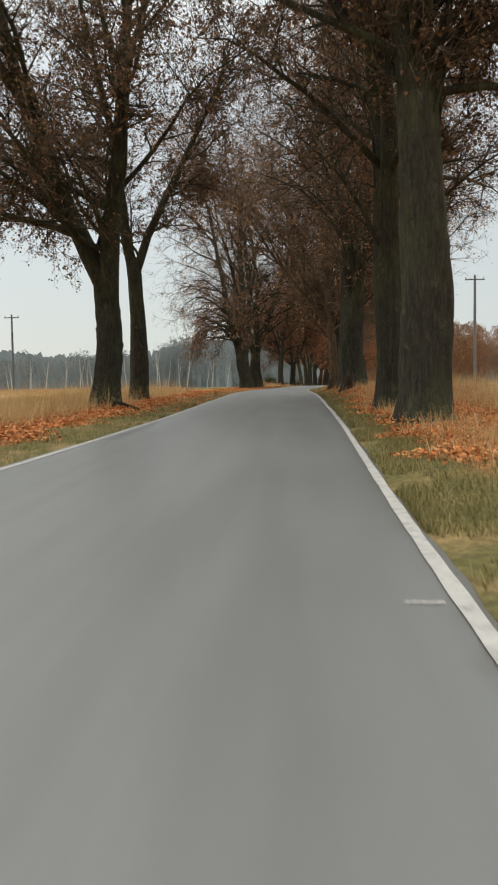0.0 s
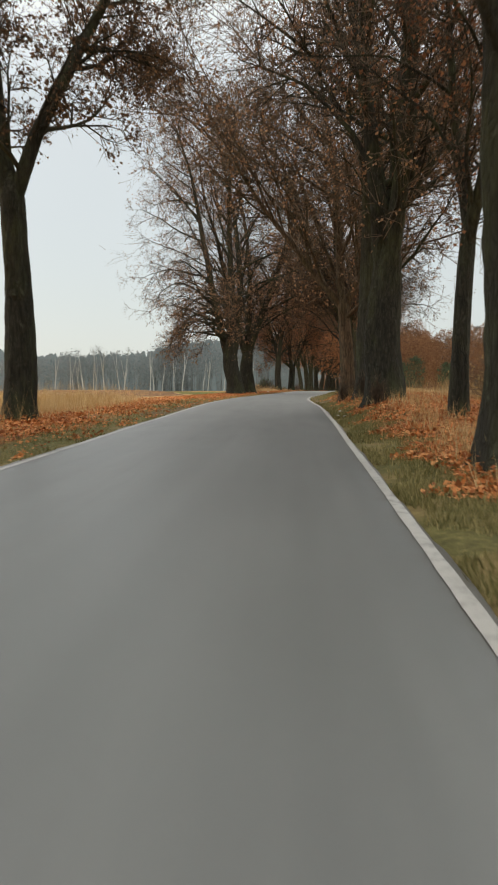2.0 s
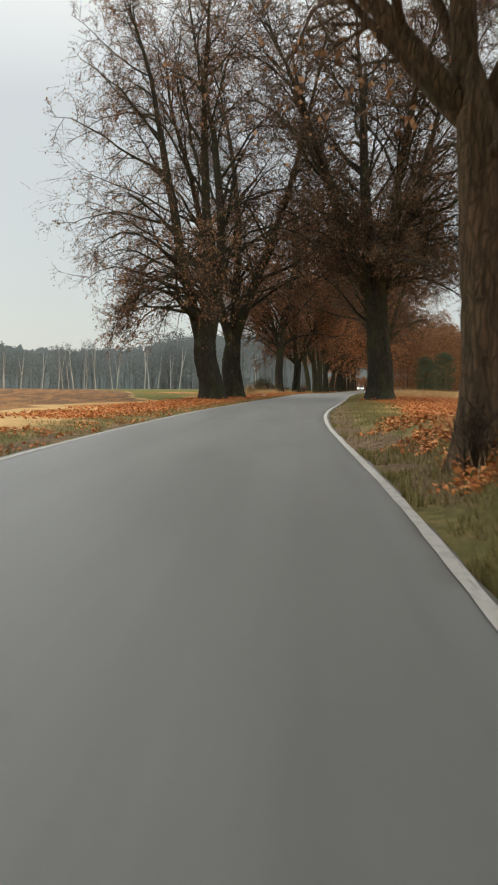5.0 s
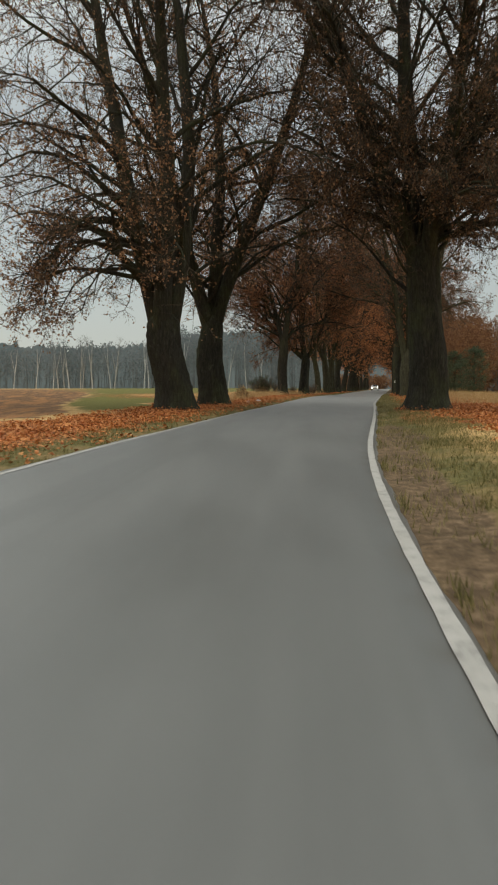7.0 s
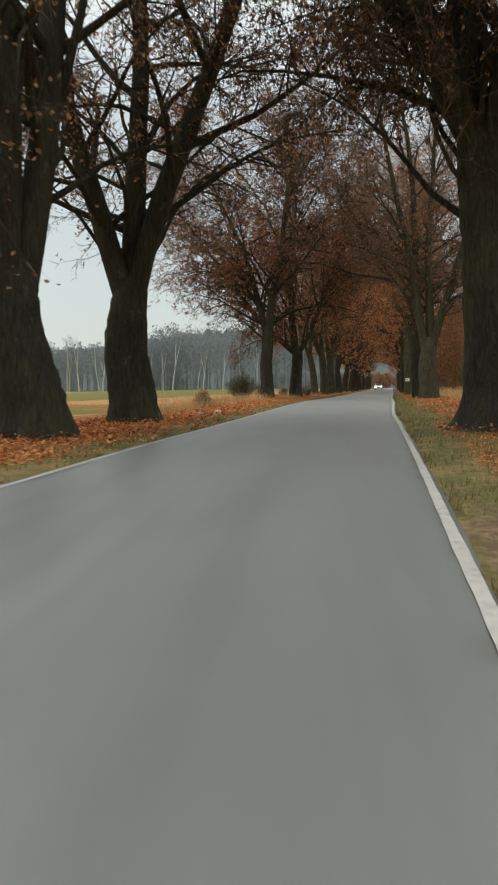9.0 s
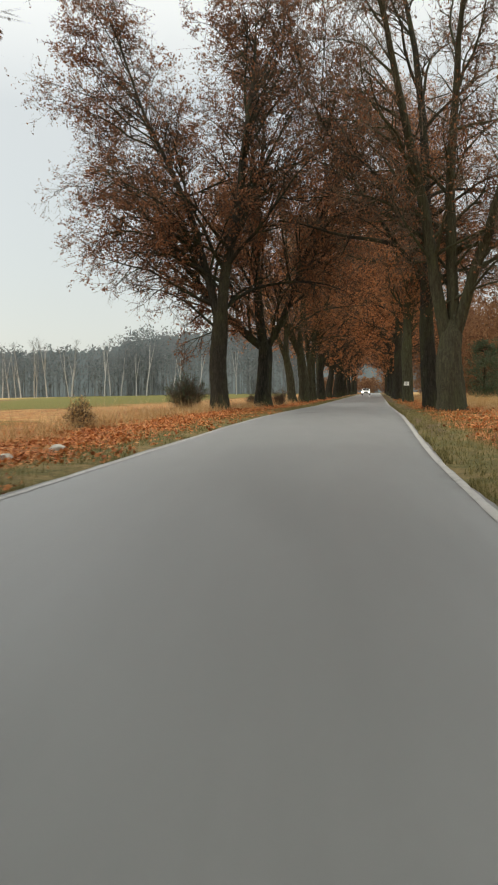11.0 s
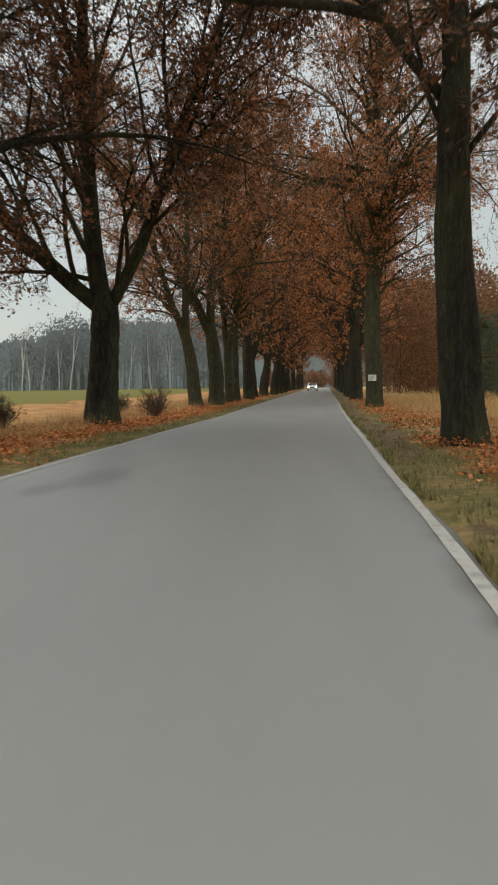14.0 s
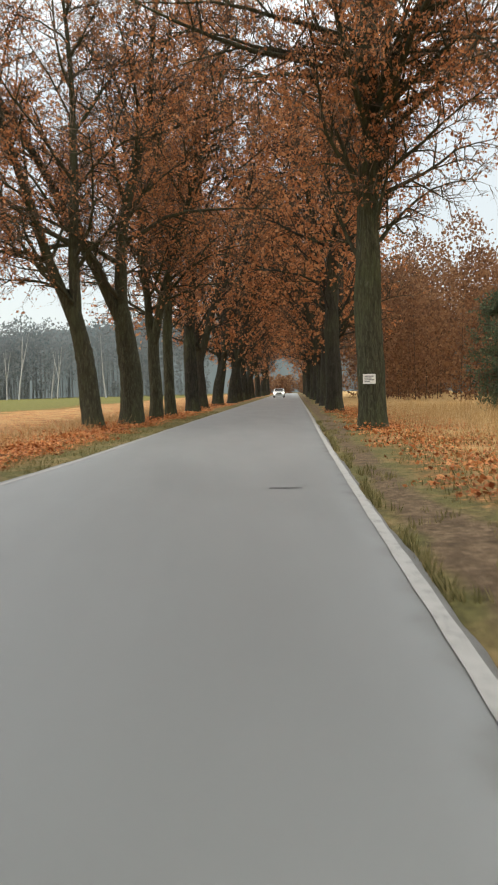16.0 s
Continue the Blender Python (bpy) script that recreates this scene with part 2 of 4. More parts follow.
M_LEAF_RUST = leaf("rust_red_leaves", [(0.0, (0.27, 0.112, 0.052)), (0.5, (0.53, 0.220, 0.092)), (1.0, (0.68, 0.36, 0.18))], 0.55)
M_LEAF_TAN = leaf("pale_brown_leaves", [(0.0, (0.12, 0.064, 0.036)), (0.5, (0.31, 0.165, 0.085)), (1.0, (0.52, 0.32, 0.190))], 0.55)
# leaf brown darkened so that these crowns read as backlit silhouettes
M_LEAF_BLACK = leaf("silhouette_dark_leaves", [(0.0, (0.045, 0.028, 0.018)), (0.5, (0.13, 0.075, 0.042)), (1.0, (0.29, 0.165, 0.088))], 0.35)
M_LEAF_FALLEN = leaf("fallen_orange_leaves", [(0.0, (0.20, 0.060, 0.020)), (0.5, (0.52, 0.175, 0.052)), (1.0, (0.70, 0.34, 0.14))], 0.1)
M_LEAF_GREEN = leaf("dark_evergreen", [(0.0, (0.050, 0.080, 0.050)), (1.0, (0.135, 0.185, 0.110))], 0.3)
M_STRAW = leaf("dry_straw_grass", [(0.0, (0.30, 0.175, 0.075)), (0.6, (0.54, 0.37, 0.175)), (1.0, (0.68, 0.54, 0.31))], 0.35)
M_GRASS = leaf("verge_grass", [(0.0, (0.092, 0.086, 0.030)), (0.5, (0.222, 0.192, 0.076)), (1.0, (0.42, 0.34, 0.165))], 0.35)
# far twigs and pines: distance haze is painted in as pale grey-blue
M_HAZY_TWIG = leaf("hazy_bare_canopy", [(0.0, (0.17, 0.19, 0.20)), (1.0, (0.24, 0.26, 0.27))], 0.5)
M_HAZY_PINE = leaf("hazy_pine_canopy", [(0.0, (0.125, 0.155, 0.162)), (1.0, (0.18, 0.215, 0.222))], 0.5)
M_LEAF_COPSE = leaf("faded_beech_leaves", [(0.0, (0.12, 0.066, 0.040)), (0.5, (0.27, 0.140, 0.074)), (1.0, (0.38, 0.22, 0.120))], 0.5)
# far trunks paled too, the haze put into their colour
M_HAZY_TRUNK = twig_wood("hazy_trunks", (0.125, 0.138, 0.143), (0.185, 0.197, 0.202))

# ---- mesh helpers ----


def mesh_object(name, verts, faces, material, parent=None, smooth=False):
    me = bpy.data.meshes.new(name)
    verts, faces = np.asarray(verts, np.float32), np.asarray(faces, np.int32)
    n, width = faces.shape
    me.vertices.add(len(verts))
    me.vertices.foreach_set("co", verts.ravel())
    me.loops.add(n * width)
    me.loops.foreach_set("vertex_index", faces.ravel())
    me.polygons.add(n)
    me.polygons.foreach_set("loop_start", np.arange(0, n * width, width, dtype=np.int32))
    if smooth:
        me.polygons.foreach_set("use_smooth", np.ones(n, bool))
    me.update(calc_edges=True)
    me.materials.append(material)
    ob = new(name, me)
    ob.parent = parent
    return ob


def part(name, bm, material, parent, label=""):
    me = bpy.data.meshes.new(name)
    bm.to_mesh(me)
    bm.free()
    me.materials.append(material)
    ob = new(name, me)
    ob.parent = parent
    return tagged(ob, label=label)


def empty(name, x, y, z, rz=0.0):
    ob = new(name)
    ob.empty_display_size = 0.2
    ob.matrix_basis = pose(x, y, z, 0, 0, rz)
    return ob


def smooth_line(points, y):
    """A smooth line through a few points (y, value)."""
    K, V = np.array([p[0] for p in points], float), np.array([p[1] for p in points], float)
    y = np.clip(np.asarray(y, float), K[0], K[-1])
    m = np.gradient(V, K)
    i = np.clip(np.searchsorted(K, y) - 1, 0, len(K) - 2)
    h = K[i + 1] - K[i]
    t = (y - K[i]) / h
    return (2 * t**3 - 3 * t**2 + 1) * V[i] + (t**3 - 2 * t**2 + t) * h * m[i] + (3 * t**2 - 2 * t**3) * V[i + 1] + (t**3 - t**2) * h * m[i + 1]


# the road climbs about a metre and levels out: (y, height)
PROFILE = [(-2600, -0.6), (-60, -0.6), (-10, -0.095), (0, -0.0), (7, 0.095), (14, 0.194), (21, 0.291), (28, 0.386), (35, 0.486), (42, 0.592), (49, 0.696), (56, 0.794), (63, 0.872), (70, 0.927), (77, 0.97), (84, 1.005), (91, 1.03), (98, 1.065), (105, 1.107), (112, 1.154), (119, 1.209), (126, 1.265), (133, 1.309), (140, 1.329), (147, 1.325), (154, 1.303), (161, 1.268), (168, 1.232), (182, 1.197), (196, 1.189), (230, 1.198), (300, 1.207), (440, 1.2), (2600, 1.2)]
RIGHT = [(-2600, 0.66), (-10, 0.66), (0, 0.72), (7, 0.8), (14, 0.95), (21, 1.11), (28, 1.22), (35, 1.29), (42, 1.38), (49, 1.43), (56, 1.44), (63, 1.31), (70, 1.24), (77, 1.38), (84, 1.76), (91, 2.33), (98, 2.94), (105, 3.52), (112, 4.08), (119, 4.61), (126, 5.29), (133, 6.01), (140, 6.71), (147, 7.33), (154, 8.01), (161, 8.68), (168, 9.37), (182, 10.78), (196, 12.21), (230, 15.59), (300, 22.59), (440, 36.59), (2600, 252.59)]
LEFT = [(-2600, -4.8), (-10, -4.8), (0, -4.67), (7, -4.51), (14, -4.34), (21, -4.19), (28, -4.1), (35, -4.11), (42, -4.13), (49, -4.1), (56, -4.12), (63, -4.1), (70, -3.95), (77, -3.74), (84, -3.45), (91, -3.02), (98, -2.58), (105, -2.04), (112, -1.35), (119, -0.74), (126, -0.11), (133, 0.49), (140, 1.16), (147, 1.91), (154, 2.64), (161, 3.3), (168, 4.05), (182, 5.31), (196, 6.65), (230, 10.07), (300, 17.11), (440, 31.11), (2600, 247.11)]


def xr(y):
    return smooth_line(RIGHT, y)


def xl(y):
    return smooth_line(LEFT, y)


def rise(y):
    return smooth_line(PROFILE, y)


def step(a, b, v):
    t = np.clip((np.asarray(v, float) - a) / (b - a), 0, 1)
    return t * t * (3 - 2 * t)


def wave(x, y):
    """Gentle unevenness of the land."""
    return (np.sin(x * 0.9 + 1.3 * np.sin(y * 0.31)) * np.sin(y * 0.73 + 0.8 * np.sin(x * 0.43)) * 0.5
            + np.sin(x * 2.3 + y * 1.1) * np.sin(y * 2.9 - x * 0.7) * 0.25)


def edge_distance(x, y):
    """Metres outside the painted lines, negative on the road."""
    return np.maximum(xl(y) - x, x - xr(y))


def land(x, y):
    """Height of the ground."""
    x, y = np.asarray(x, float), np.asarray(y, float)
    right = x > (xl(y) + xr(y)) / 2
    d = edge_distance(x, y)
    bank_r = 0.05 + 0.45 * step(33, 44, y) * (1 - step(62, 78, y))
    bank_l = 0.0 + 0.10 * step(10, 30, y) * (1 - step(60, 85, y))
    bank = np.where(right, bank_r, bank_l) * step(0.4, 1.9, d)
    furrow = 0.14 * (1 + np.sin((x + 0.264 * y) * 2.2)) * step(9, 13, d) * (1 - step(60, 90, d)) * step(70, 84, y) * (1 - step(170, 200, y)) * step(-0.6, 1.0, 0.4 - 0.264 * (y - 66) - x) * (~right)
    worn = step(0.15, 0.4, d) * (1 - step(1.0, 1.6, d)) * right * step(56, 64, y) * (1 - step(96, 108, y))
    rut = worn * (-0.035 + 0.045 * np.sin(x * 5.1 + 2.0 * np.sin(y * 1.3)) * np.sin(y * 2.7 + x * 3.0))
    z = -0.03 + bank + wave(x, y) * 0.055 * step(0.4, 2.5, d) + furrow + rut
    away = np.where(right, step(15, 150, d), step(14, 240, d))
    return np.where(d < 0.13, -0.07, z) + rise(y) * (1 - away) - 0.6 * away


# ---- land, road and painted lines ----


def build_land():
    ys = np.concatenate([[-2500, -900, -300, -100, -40, -15], np.arange(-5, 215, 0.6), np.arange(215, 460, 3.0), [520, 700, 1100, 1700, 2500]])
    out = np.concatenate([np.arange(0.12, 9.0, 0.34), [9.6, 10.4, 11.4, 12.6, 14, 15.5, 17.2, 19, 21, 23.5, 26.5, 30, 35, 42, 52, 66, 85, 120, 180, 300, 600, 1200, 2500]])
    l, r = xl(ys), xr(ys)
    cols = [l - o for o in out[::-1]] + [l * 0.5 + r * 0.5] + [r + o for o in out]
    X = np.stack(cols, 1)
    Y = np.repeat(ys[:, None], X.shape[1], 1)
    Z = land(X, Y)
    n, m = X.shape
    idx = np.arange(n * m).reshape(n, m)
    faces = np.stack([idx[:-1, :-1], idx[:-1, 1:], idx[1:, 1:], idx[1:, :-1]], -1).reshape(-1, 4)
    ob = mesh_object("ground", np.stack([X, Y, Z], -1).reshape(-1, 3), faces, M_GROUND, smooth=True)
    x, y = X.ravel(), Y.ravel()
    d0 = edge_distance(x, y)
    right = x > (xl(y) + xr(y)) / 2
    d = d0 + np.minimum(1, d0 / 6) * (1.1 * np.sin(y * 0.19 + 0.6) + 0.7 * np.sin(y * 0.47) + 0.4 * np.sin(y * 1.13))
    y = y + 5 * np.sin(x * 0.12 + 1) + 3 * np.sin(x * 0.37) + 1.5 * np.sin(x * 0.9)
    bound = x - (0.4 - 0.264 * (y - 66))
    crop = np.where(right, 0.1, 0.9 * step(5.0, 7.5, d - 11 * step(130, 142, y)) * step(84, 92, y) * step(-1.0, 1.5, bound) + 0.05)
    soil = np.where(right, 0, 1.5 * step(6, 9, d) * step(-0.6, 1.0, -bound) * (1 - step(60, 90, -bound)) * step(70, 84, y) * (1 - step(260, 300, y)))
    band = step(0.7, 1.5, d) * (1 - step(7.5, 11.5, d))
    lit_r = band * (1 - (1 - step(2.3, 3.3, d)) * step(56, 64, y) * (1 - step(96, 106, y))) * (0.35 + 0.65 * step(14, 24, y) * (1 - step(66, 78, y)) + 0.55 * step(72, 86, y) * (1 - step(148, 160, y) * (0.6 + 0.4 * step(4, 6, d))))
    wide_l = 0.66 * step(0.7, 1.5, d) * (1 - step(16, 26, d)) * step(122, 134, y)
    near_l = step(1.0, 1.7, d) * (1 - step(3.2, 5.5, d))
    lit_l = np.maximum(wide_l, np.maximum(band * (1 - step(5.0, 7.5, d) * (1 - step(118, 126, y))) * (0.30 + 0.6 * step(80, 92, y) - 0.12 * step(124, 134, y)) * 0.95, 0.9 * near_l * (1 - 0.5 * step(40, 52, y) * (1 - step(74, 86, y)))))
    dirt_r = step(0.0, 0.2, d0) * (1 - step(0.7, 1.35, d)) * (0.36 + 0.62 * step(58, 72, y) * (1 - step(96, 108, y)) + 0.30 * step(128, 134, y) * (1 - step(144, 150, y)) + 0.42 * step(0.25, 0.5, d0) * step(150, 158, y))
    dirt_l = step(0.1, 0.4, d) * (1 - step(0.6, 1.3, d)) * (0.35 + 0.5 * step(44, 50, y) * (1 - step(70, 80, y)))
    for name, values in (("edge", d0), ("zone_crop", crop), ("zone_soil", soil), ("zone_litter", np.where(right, lit_r, lit_l)), ("zone_dirt", np.where(right, dirt_r, dirt_l))):
        a = ob.data.attributes.new(name, "FLOAT", "POINT")
        a.data.foreach_set("value", np.asarray(values, np.float32))
    tagged(ob, "autumn ground with olive verge grass, orange leaf litter and dry fields", "ground", kind="structure")


def strip(name, y0, y1, sides, zs, material, smooth=True, dy=0.5, attr=True):
    """A sheet along the road; sides(y) gives its columns."""
    ys = np.arange(y0, y1 + 1e-6, dy)
    X = np.stack(sides(ys), 1)
    Y = np.repeat(ys[:, None], X.shape[1], 1)
    Z = zs(X, Y)
    n, m = X.shape
    idx = np.arange(n * m).reshape(n, m)
    faces = np.stack([idx[:-1, :-1], idx[:-1, 1:], idx[1:, 1:], idx[1:, :-1]], -1).reshape(-1, 4)
    ob = mesh_object(name, np.stack([X, Y, Z], -1).reshape(-1, 3), faces, material, smooth=smooth)
    if attr:
        a = ob.data.attributes.new("edge", "FLOAT", "POINT")
        a.data.foreach_set("value", (np.minimum(X - X[:, :1], X[:, -1:] - X) + 0.0).ravel().astype(np.float32))
    return ob


def crown(x, y):
    """The road's slight camber."""
    m = (xl(y) + xr(y)) / 2
    return rise(y) + 0.02 - 0.0035 * (x - m) ** 2 + 0.0012 * np.sin(y * 0.6 + x)


def road_sides(y):
    rag = lambda s: 0.022 * np.sin(y * 0.7 + s) + 0.014 * np.sin(y * 2.1 + 2 * s) + 0.012 * np.sin(y * 5.3 + s)
    l, r = xl(y) - 0.14 + rag(1.0), xr(y) + 0.085 + rag(4.0)
    return [l - 0.06] + [l + (r - l) * k / 12 for k in range(13)] + [r + 0.06]


def road_height(X, Y):
    Z = crown(X, Y)
    Z[:, 0] -= 0.07
    Z[:, -1] -= 0.07
    return Z


build_land()
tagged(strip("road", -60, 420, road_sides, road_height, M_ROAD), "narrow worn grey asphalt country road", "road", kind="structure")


def line_sides(side, w):
    def make(y):
        rag = 0.003 * np.sin(y * 2.1) + 0.003 * np.sin(y * 5.7 + side)
        x = xl(y) if side < 0 else xr(y)
        return [x - w / 2 + rag, x, x + w / 2 - rag]
    return make


for side in (-1, 1):
    tagged(strip("edge_line", -60, 420, line_sides(side, 0.115), lambda X, Y: crown(X, Y) + 0.006, M_PAINT, dy=0.25, attr=False),
           "worn white painted edge line on the asphalt", "road marking", "edge lines", "structure")

# ---- trees ----


def tubes(P0, P1, R0, R1, sides):
    """Tapered open tubes between two arrays of points."""
    P0, P1 = np.asarray(P0, float), np.asarray(P1, float)
    R0, R1 = np.asarray(R0, float), np.asarray(R1, float)
    d = P1 - P0
    d /= np.linalg.norm(d, axis=1, keepdims=True) + 1e-9
    ref = np.where(np.abs(d[:, 2:3]) > 0.9, np.array([[1.0, 0, 0]]), np.array([[0, 0, 1.0]]))
    u = np.cross(d, ref)
    u /= np.linalg.norm(u, axis=1, keepdims=True) + 1e-9
    v = np.cross(d, u)
    n = len(P0)
    ring = np.arange(sides) * (2 * np.pi / sides)
    off = u[:, None, :] * np.cos(ring)[None, :, None] + v[:, None, :] * np.sin(ring)[None, :, None]
    verts = np.concatenate([P0[:, None, :] + off * R0[:, None, None], P1[:, None, :] + off * R1[:, None, None]], 1).reshape(-1, 3)
    base = (np.arange(n) * 2 * sides)[:, None]
    a = np.arange(sides)
    b = (a + 1) % sides
    faces = np.stack([base + a, base + b, base + sides + b, base + sides + a], -1).reshape(-1, 4)
    return verts, faces


def spikes(P0, P1, R0):
    """Thin twigs that run out to a point."""
    P0, P1 = np.asarray(P0, float), np.asarray(P1, float)
    d = unit(P1 - P0)
    ref = np.where(np.abs(d[:, 2:3]) > 0.9, np.array([[1.0, 0, 0]]), np.array([[0, 0, 1.0]]))
    u = unit(np.cross(d, ref))
    v = np.cross(d, u)
    ring = np.arange(3) * (2 * np.pi / 3)
    off = u[:, None, :] * np.cos(ring)[None, :, None] + v[:, None, :] * np.sin(ring)[None, :, None]
    verts = np.concatenate([P0[:, None, :] + off * np.asarray(R0)[:, None, None], P1[:, None, :]], 1).reshape(-1, 3)
    k = (np.arange(len(P0)) * 4)[:, None]
    return verts, np.concatenate([k + np.array([[0, 1, 3]]), k + np.array([[1, 2, 3]]), k + np.array([[2, 0, 3]])], 1).reshape(-1, 3)


def slivers(P0, P1, R0, rng):
    """The last fine shoots, each one tapered blade."""
    d = unit(P1 - P0)
    u = unit(np.cross(d, rng.normal(0, 1, d.shape))) * np.asarray(R0)[:, None]
    verts = np.stack([P0 - u, P0 + u, P1], 1).reshape(-1, 3)
    return verts, np.arange(len(verts)).reshape(-1, 3)


def pipe(points, radii, sides, rng, lumps=0.06, flutes=0.0):
    """One continuous, slightly lumpy stem along a polyline."""
    P, R = np.asarray(points, float), np.asarray(radii, float)
    T = np.gradient(P, axis=0)
    T /= np.linalg.norm(T, axis=1, keepdims=True) + 1e-9
    u = np.cross(T, np.array([0.31, 0.95, 0.05]))
    u /= np.linalg.norm(u, axis=1, keepdims=True) + 1e-9
    v = np.cross(T, u)
    ang = np.arange(sides) * 2 * np.pi / sides
    bulge = 1 + lumps * (np.sin(ang * 3 + rng.random() * 6)[None, :] * 0.8 + rng.normal(0, 0.5, (len(P), sides)))
    if flutes:
        up, k = P[:, 2:3], rng.random(4) * 6
        bulge = bulge + flutes * (0.045 * np.sin(ang * 5 + k[0] + 0.5 * up) + 0.05 * np.sin(ang * 2 + k[1] + 0.9 * up) + 0.035 * np.sin(ang * 3 + k[2] - 1.7 * up) + 0.03 * np.sin(ang * 7 + k[3] + 0.25 * up))
    rr = R[:, None] * bulge
    V = P[:, None, :] + u[:, None, :] * (np.cos(ang)[None, :] * rr)[:, :, None] + v[:, None, :] * (np.sin(ang)[None, :] * rr)[:, :, None]
    n = len(P)
    idx = np.arange(n * sides).reshape(n, sides)
    nxt = np.roll(idx, -1, 1)
    faces = np.stack([idx[:-1], nxt[:-1], nxt[1:], idx[1:]], -1).reshape(-1, 4)
    return V.reshape(-1, 3), faces


def joined(pieces):
    vs, fs, n = [], [], 0
    for v, f in pieces:
        vs.append(v)
        fs.append(f + n)
        n += len(v)
    return np.concatenate(vs), np.concatenate(fs)


def unit(v):
    return v / (np.linalg.norm(v, axis=-1, keepdims=True) + 1e-9)


def stem_path(p, d, length, n, rng, lift, jitter, sag=0.0):
    """A wandering polyline from p along d that bends up (lift > 0) and sags towards its tip."""
    pts, d = [np.array(p, float)], np.array(d, float)
    for i in range(n):
        d = unit(d + rng.normal(0, jitter, 3) + np.array([0, 0, lift - sag * (i / n) ** 1.5]))
        pts.append(pts[-1] + d * length / n)
    return np.array(pts)


def offshoots(P0, P1, rng, count, angle, ratio, lift):
    """Side shoots from segments: their starts and ends."""
    seg = P1 - P0
    length = np.linalg.norm(seg, axis=1)
    i = np.repeat(np.arange(len(P0)), count)
    t = rng.uniform(0.15, 1.0, len(i))
    start = P0[i] + seg[i] * t[:, None]
    d = unit(seg[i])
    r = rng.normal(0, 1, (len(i), 3))
    side = unit(r - d * (r * d).sum(1, keepdims=True))
    a = np.radians(rng.uniform(angle - 18, angle + 18, len(i)))[:, None]
    way = unit(d * np.cos(a) + side * np.sin(a) + np.array([0, 0, lift]))
    ln = length[i] * rng.uniform(ratio * 0.6, ratio * 1.3, len(i)) * (1.15 - 0.5 * t)
    return start, start + way * ln[:, None], i


def leaf_cards(centres, rng, size, droop=0.5, squash=0.42, flat=1.0):
    """Small bent leaves: two triangles folded along the midrib."""
    n = len(centres)
    s = size * rng.uniform(0.6, 1.35, (n, 1))
    a = unit((rng.normal(0, 1, (n, 3)) + np.array([0, 0, -droop])) * np.array([1, 1, flat]))
    other = rng.normal(0, 1, (n, 3))
    b = unit(np.cross(a, other * flat + np.array([0, 0, 1 - flat]) * 1.4))
    c = np.cross(a, b)
    tip, base = centres + a * s, centres - a * s * 0.2
    l = centres + a * s * 0.4 + b * s * squash + c * s * 0.2
    r = centres + a * s * 0.4 - b * s * squash + c * s * 0.2
    verts = np.stack([base, l, tip, r], 1).reshape(-1, 3)
    k = (np.arange(n) * 4)[:, None]
    return verts, np.concatenate([k + np.array([[0, 1, 2]]), k + np.array([[0, 2, 3]])], 1).reshape(-1, 3)


FEET = []


